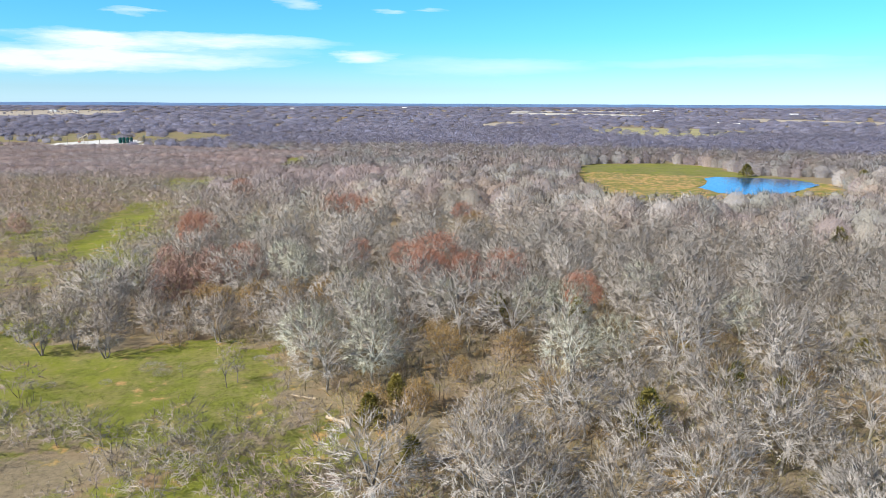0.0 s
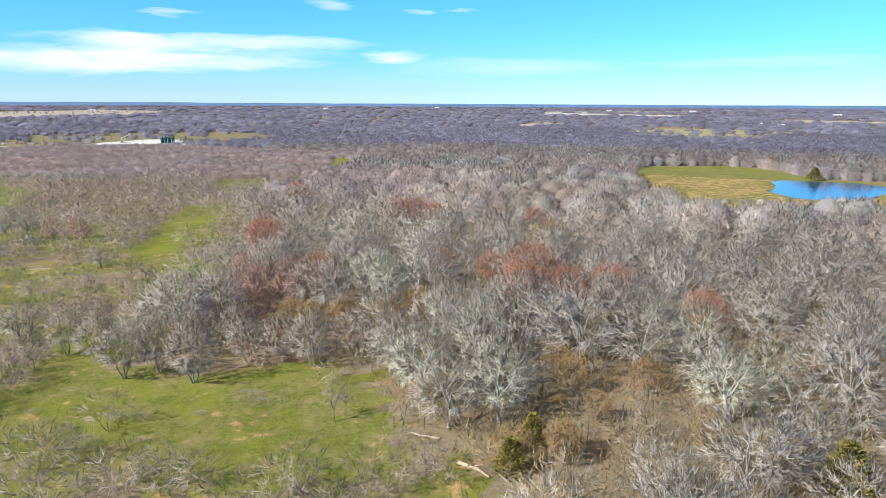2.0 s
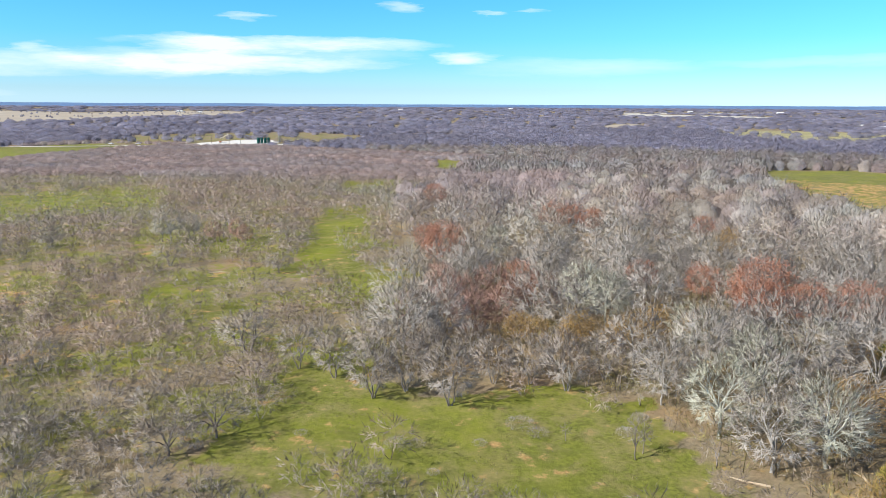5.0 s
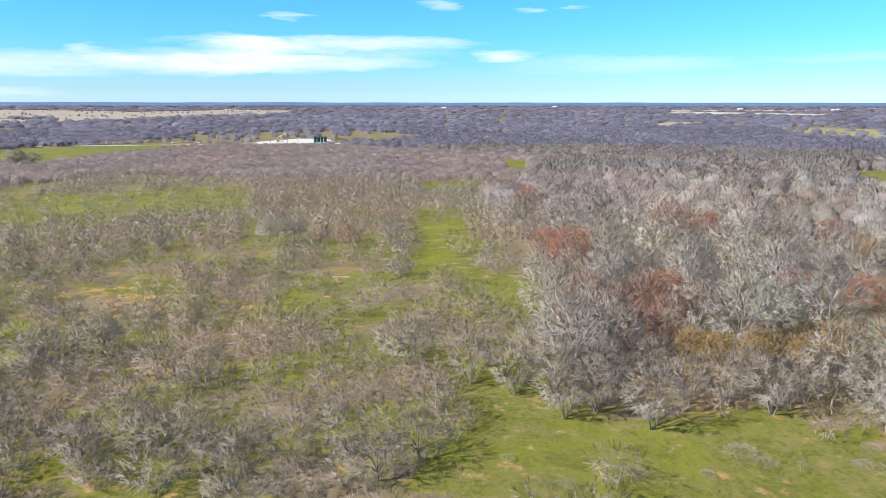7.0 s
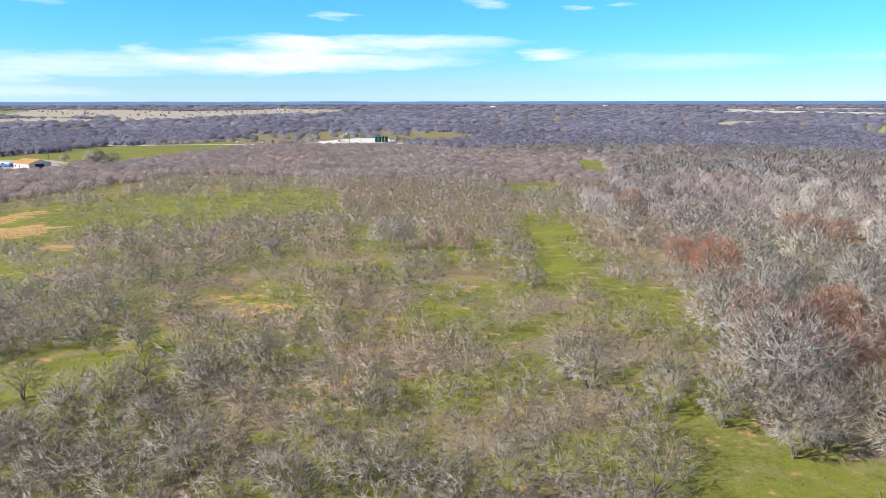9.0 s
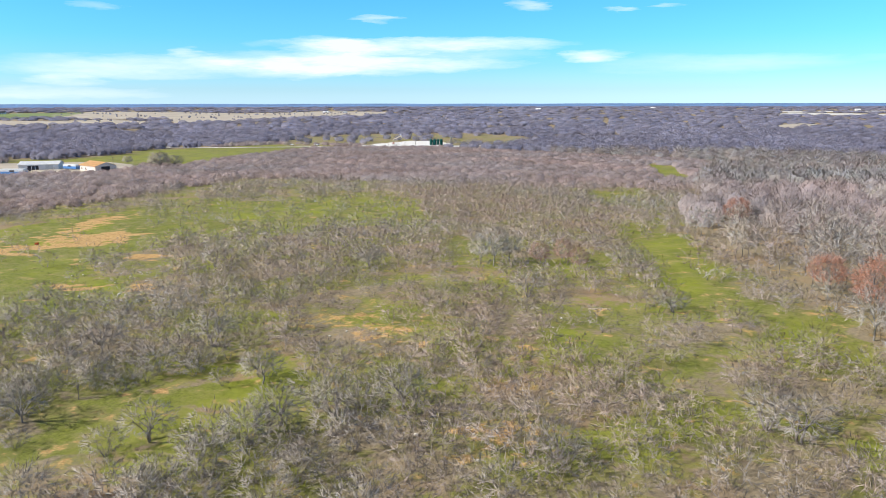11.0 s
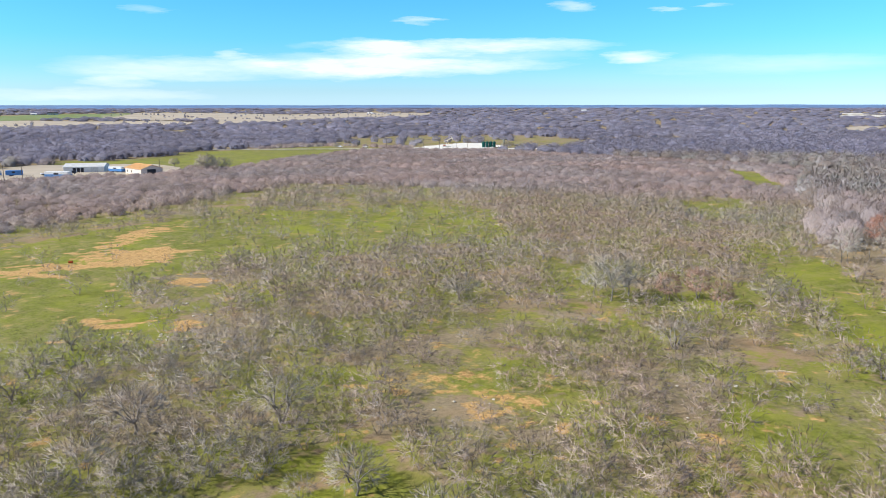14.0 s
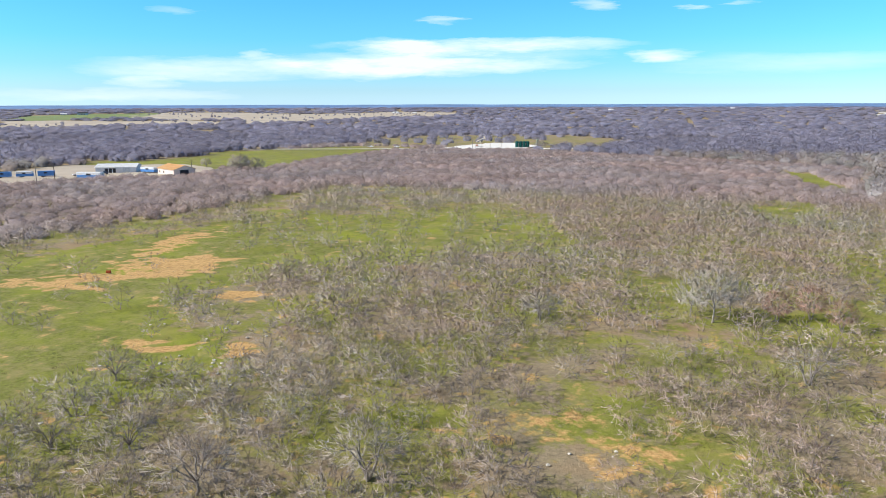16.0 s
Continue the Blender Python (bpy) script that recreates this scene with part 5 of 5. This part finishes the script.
pickup(-455, 668, 15, M_CAR_WHITE, "white pickup truck parked among brush by the lane")


# ---- farm yard ----
def gabled(e, w, d, eave, ridge, wall_mat, roof_mat, over=0.5):
    """Walls w by d with gables on the short sides (the ridge runs along x), and two roof slopes."""
    bm = bmesh.new()
    v = [bm.verts.new(p) for p in ((0, 0, 0), (w, 0, 0), (w, d, 0), (0, d, 0), (0, 0, eave), (w, 0, eave), (w, d, eave), (0, d, eave), (0, d / 2, ridge), (w, d / 2, ridge))]
    for f in ((0, 1, 5, 4), (2, 3, 7, 6), (1, 2, 6, 9, 5), (3, 0, 4, 8, 7), (3, 2, 1, 0)):
        bm.faces.new([v[i] for i in f])
    part("wall", bm, wall_mat, e)
    slope = (ridge - eave) / (d / 2)
    for side in (0, 1):
        y0 = -over if side == 0 else d + over
        z0 = eave - over * slope
        bm = bmesh.new()
        q = [(-over, y0, z0 + 0.06), (w + over, y0, z0 + 0.06), (w + over, d / 2, ridge + 0.06), (-over, d / 2, ridge + 0.06)]
        lo = [bm.verts.new(p) for p in q]
        hi = [bm.verts.new((p[0], p[1], p[2] + 0.12)) for p in q]
        bm.faces.new(lo)
        bm.faces.new(hi[::-1])
        for k in range(4):
            bm.faces.new((lo[k], hi[k], hi[(k + 1) % 4], lo[(k + 1) % 4]))
        for k in range(int(w / 0.9) + 1):
            xx = k * 0.9
            a, b = Vector((xx, y0, z0 + 0.2)), Vector((xx, d / 2, ridge + 0.2))
            rod(bm, a, b, 0.04, sides=3)
        part("roof", bm, roof_mat, e)
    part("ridge_cap", box(bmesh.new(), -over, d / 2 - 0.2, ridge + 0.14, w + over, d / 2 + 0.2, ridge + 0.24), roof_mat, e)


def opening(e, name, x0, x1, z0, z1, y, mat, label="", thick=0.08):
    return part(name, box(bmesh.new(), x0, y - thick, z0, x1, y, z1), mat, e, label)


barn = empty("barn", at_land(-429, 370, -0.1), -22)
gabled(barn, 20, 12.5, 3.6, 5.6, M_WALL_CREAM, M_ROOF_TAN)
for a in (2.0, 7.0):
    opening(barn, "window", a, a + 1.2, 1.2, 2.3, -0.01, M_DARK, "dark glazed window")
opening(barn, "door", 13.5, 14.6, 0.1, 2.2, -0.01, M_WHITE, "white entry door")
opening(barn, "roller_door", 10.0, 12.6, 0.1, 2.9, -0.01, M_WHITE, "white roller door")
bmx = box(bmesh.new(), 20.01, 3.5, 0.1, 20.1, 8.5, 3.3)
part("barn_door", bmx, M_DARK, barn, "dark sliding barn door")
tagged(barn, "cream metal barn with a tan sheet roof", "barn")

shed = empty("open_shed", at_land(-469, 363, -0.1), 33)
gabled(shed, 22, 14, 3.4, 4.9, M_WHITE, M_WHITE)
# dark panel on the solid wall stands in for the bay's shaded inside
opening(shed, "opening", 5.0, 11.0, 0.1, 2.8, -0.02, M_DARK, "dark panel for the open bay's shaded inside")
for a in (7.0, 9.0):
    opening(shed, "bay_post", a, a + 0.3, 0.1, 2.8, -0.1, M_WHITE)
opening(shed, "sliding_door", 15.0, 19.0, 0.1, 3.1, -0.02, plain("dull_sheet", (0.62, 0.63, 0.62), 0.5))
tagged(shed, "large white metal farm shed with an open bay", "shed")


def trailer(x, y, turn, w, d, h, top, low, label, name="trailer"):
    e = empty(name, at_land(x, y), turn)
    part("body", box(bmesh.new(), 0, 0, 0.7, w, d, 0.7 + h * 0.55, 0.05), low, e)
    part("upper_body", box(bmesh.new(), 0, 0, 0.7 + h * 0.55, w, d, 0.7 + h, 0.08), top, e)
    for a in (0.25, 0.35):
        for yy in (0.1, d - 0.4):
            part("wheel", rod(bmesh.new(), (w * a, yy, 0.4), (w * a, yy + 0.3, 0.4), 0.4, sides=12), M_DARK, e, "black wheel")
    part("hitch", box(bmesh.new(), w, d / 2 - 0.1, 0.55, w + 1.2, d / 2 + 0.1, 0.7), M_STEEL, e)
    opening(e, "window", w * 0.4, w * 0.6, 0.7 + h * 0.5, 0.7 + h * 0.8, -0.005, M_DARK, "dark window", 0.03)
    return tagged(e, label, "trailer", "yard trailers")


trailer(-444, 329, 17, 13, 4, 3.0, M_WHITE, M_BLUE, "long white trailer with a blue lower side")
trailer(-446, 374, 0, 10, 4, 2.6, M_WHITE, M_BLUE, "white and blue trailer between barn and shed")
for k in range(4):
    trailer(-504 + 8.6 * k, 314 + 6.4 * k, 37, 8, 3, 2.6, M_BLUE if k % 2 else M_WHITE, M_BLUE, "blue box trailer parked behind bare trees")
utility_pole(-430, 305, 10, label="wooden pole beside the farm yard", group="yard poles")
utility_pole(-431, 296, 10, label="wooden pole beside the farm yard", group="yard poles")
utility_pole(-439, 408, 6, label="short pole behind the barn", group="yard poles")
pickup(-462, 345, 70, M_CAR_WHITE, "white pickup truck in the farm yard")
pickup(-455, 356, 40, plain("dark_car_paint", (0.04, 0.04, 0.05), 0.3), "dark pickup truck in the farm yard")
pickup(-404, 352, 20, M_CAR_WHITE, "white pickup truck beside the barn")
drape("road_farm", [(-640, 265), (-520, 322), (-450, 340), (-395, 356), (-395, 350), (-448, 333), (-520, 310), (-640, 250)], 0.2, M_TAN_FIELD, "pale dirt yard road", "road", 2)


def farmhouse(x, y, size, turn, wall, roof, label):
    e = empty("farm_building", at_land(x, y, -0.3), turn, size)
    gabled(e, 16, 9, 3.4, 5.6, wall, roof)
    for a in (2.0, 6.0, 11.0):
        opening(e, "window", a, a + 1.2, 1.1, 2.3, -0.01, M_DARK)
    opening(e, "door", 8.6, 9.6, 0.1, 2.2, -0.01, M_DARK)
    return tagged(e, label, "building", "far farm buildings")


M_ROOF_DARK = plain("dark_shingle", (0.06, 0.06, 0.07), 0.9)
for x, y, s, r, roof in ((-1250, 2290, 1.2, 10, M_WHITE), (-1180, 2300, 0.9, 30, M_WHITE), (-2060, 1710, 1.7, 40, M_ROOF_DARK), (-2110, 1690, 1.1, 40, M_WHITE), (779, 2700, 1.4, 5, M_WHITE), (1025, 2150, 1.4, -10, M_WHITE),
                         (559, 1400, 0.8, -15, M_WHITE), (556, 1470, 0.8, 20, M_WHITE), (-193, 3300, 1.2, 0, M_WHITE), (927, 1810, 1.0, 0, M_ROOF_DARK), (180, 3100, 1.1, 10, M_ROOF_DARK), (520, 2930, 1.1, 10, M_WHITE),
                         (-210, 1150, 0.8, 15, M_ROOF_DARK), (60, 1900, 0.9, 0, M_ROOF_DARK), (-640, 3000, 1.2, 0, M_WHITE)):
    farmhouse(x, y, s, r, M_WHITE, roof, "small white farm building far across the woods" if roof is M_WHITE else "dark-roofed farm building far across the fields")


# ---- small things in the grass ----
# an unidentified small red mark, given a made-up drum shape
def red_mark_as_drum(x, y):
    e = empty("oil_drum", at_land(x, y), 30, 0.7)
    bm = rod(bmesh.new(), (-0.6, 0, 0.4), (0.6, 0, 0.4), 0.42, sides=14)
    part("barrel", bm, M_RUST, e)
    for xx in (-0.58, -0.2, 0.2, 0.58):
        part("hoop", rod(bmesh.new(), (xx - 0.03, 0, 0.4), (xx + 0.03, 0, 0.4), 0.45, sides=14), M_RUST, e)
    tagged(e, "unidentified small red mark on the tan bare patch, built as a rusty drum", "drum")


red_mark_as_drum(-245.5, 168)


def log(x, y, turn, length, r):
    bm = bmesh.new()
    rod(bm, (0, 0, r * 0.8), (length * 0.6, 0.2, r), r, r * 0.8, 7)
    rod(bm, (length * 0.58, 0.2, r), (length, -0.1, r * 0.7), r * 0.8, r * 0.4, 7)
    rod(bm, (length * 0.4, 0.1, r), (length * 0.6, 0.9, r * 2.2), r * 0.4, r * 0.15, 5)
    me = bpy.data.meshes.new("fallen_log")
    bm.to_mesh(me)
    bm.free()
    me.materials.append(M_LOG)
    ob = new("fallen_log", me)
    ob.matrix_basis = pose(*at_land(x, y), 0, 0, turn)
    tagged(ob, "bleached fallen log lying in dry leaves", "log", "fallen logs")


for x, y, t, l, r in ((-13, 74, -40, 4, 0.2), (-10, 77, 20, 5, 0.18), (-15, 79, 160, 3.5, 0.14), (-103.5, 150, 20, 4, 0.2), (-97, 187, 50, 4.5, 0.2), (-6, 80, 80, 4, 0.16)):
    log(x, y, t, l, r)


def rock_mesh(seed):
    r = random.Random(seed)
    bm = bmesh.new()
    bmesh.ops.create_icosphere(bm, subdivisions=1, radius=1)
    for v in bm.verts:
        v.co = Vector((v.co.x * r.uniform(0.7, 1.2), v.co.y * r.uniform(0.7, 1.2), v.co.z * 0.55 * r.uniform(0.7, 1.2)))
    me = bpy.data.meshes.new("rock")
    bm.to_mesh(me)
    bm.free()
    me.materials.append(M_ROCK)
    return me


ROCKS = [rock_mesh(k) for k in range(4)]
pick_rock = random.Random(5)
for cx, cy, n, spread in ((-192, 128, 26, 6), (-186, 134, 18, 5), (-206, 150, 10, 8), (-181, 143, 12, 7), (-133, 128, 8, 5), (-104, 136, 6, 9), (-196, 117, 10, 5), (-108, 99, 8, 6)):
    for _ in range(n):
        x, y = cx + pick_rock.gauss(0, spread), cy + pick_rock.gauss(0, spread * 0.7)
        ob = new("rock", pick_rock.choice(ROCKS))
        s = pick_rock.uniform(0.1, 0.34)
        ob.matrix_basis = pose(*at_land(x, y, 0.05), 0, 0, pick_rock.uniform(0, 360)) @ Matrix.Scale(s, 4)
        tagged(ob, "pale limestone rock lying in grass", "rock", "limestone rocks")


# low brush mounds in the open grass
MOUNDS = []
for k in range(3):
    e = empty("brush_mound", (0, 0, 0))
    part_mesh("crown", mesh_of("crown", *fuzz(300 + k, 700, 1.4, 1.8, 0.0, 0.5, 0.024, 0.6, stem=0.02), M_MESQ), e)
    MOUNDS.append([tagged(e, "low mound of grey-brown brush in open grass", "brush", "brush mounds"), False])
for x, y, w in ((-38.1, 88.2, 1.2), (-36.2, 86.5, 0.9), (-50.6, 82, 0.9), (-48.5, 82.3, 0.7), (-42.1, 83.5, 0.6), (-51.2, 75.3, 1.2), (-42.8, 70, 1.1), (-32.9, 70.9, 0.9), (-27, 88, 0.8), (-55, 79, 0.7), (-25, 92, 0.8), (-61, 83, 0.6), (-46, 77, 0.5)):
    plant(MOUNDS, x, y, w, tall=w * 0.75)
drop_unused(MOUNDS)

# broad oaks beside the barn
SHADE = tree_kind("shade_oak", [bare_tree(320 + k, 11.5, 7.5, 0.3, limbs=8, branches=40, tips=190, sprigs=8, length=1.5, width=0.2, base=0.05) for k in range(2)], M_MESQ_WOOD, M_MESQ, None, "broad bare oak beside the farm yard", "tree", "yard oaks")
for x, y, w in ((-389, 391, 1.0), (-383, 398, 0.8), (-394, 399, 0.85), (-437, 419, 0.55), (-300, 712, 0.7), (-462, 640, 0.6), (-448, 648, 0.6), (-470, 634, 0.5), (-498, 630, 0.5), (-300, 730, 0.5)):
    plant(SHADE, x, y, w)
drop_unused(SHADE)
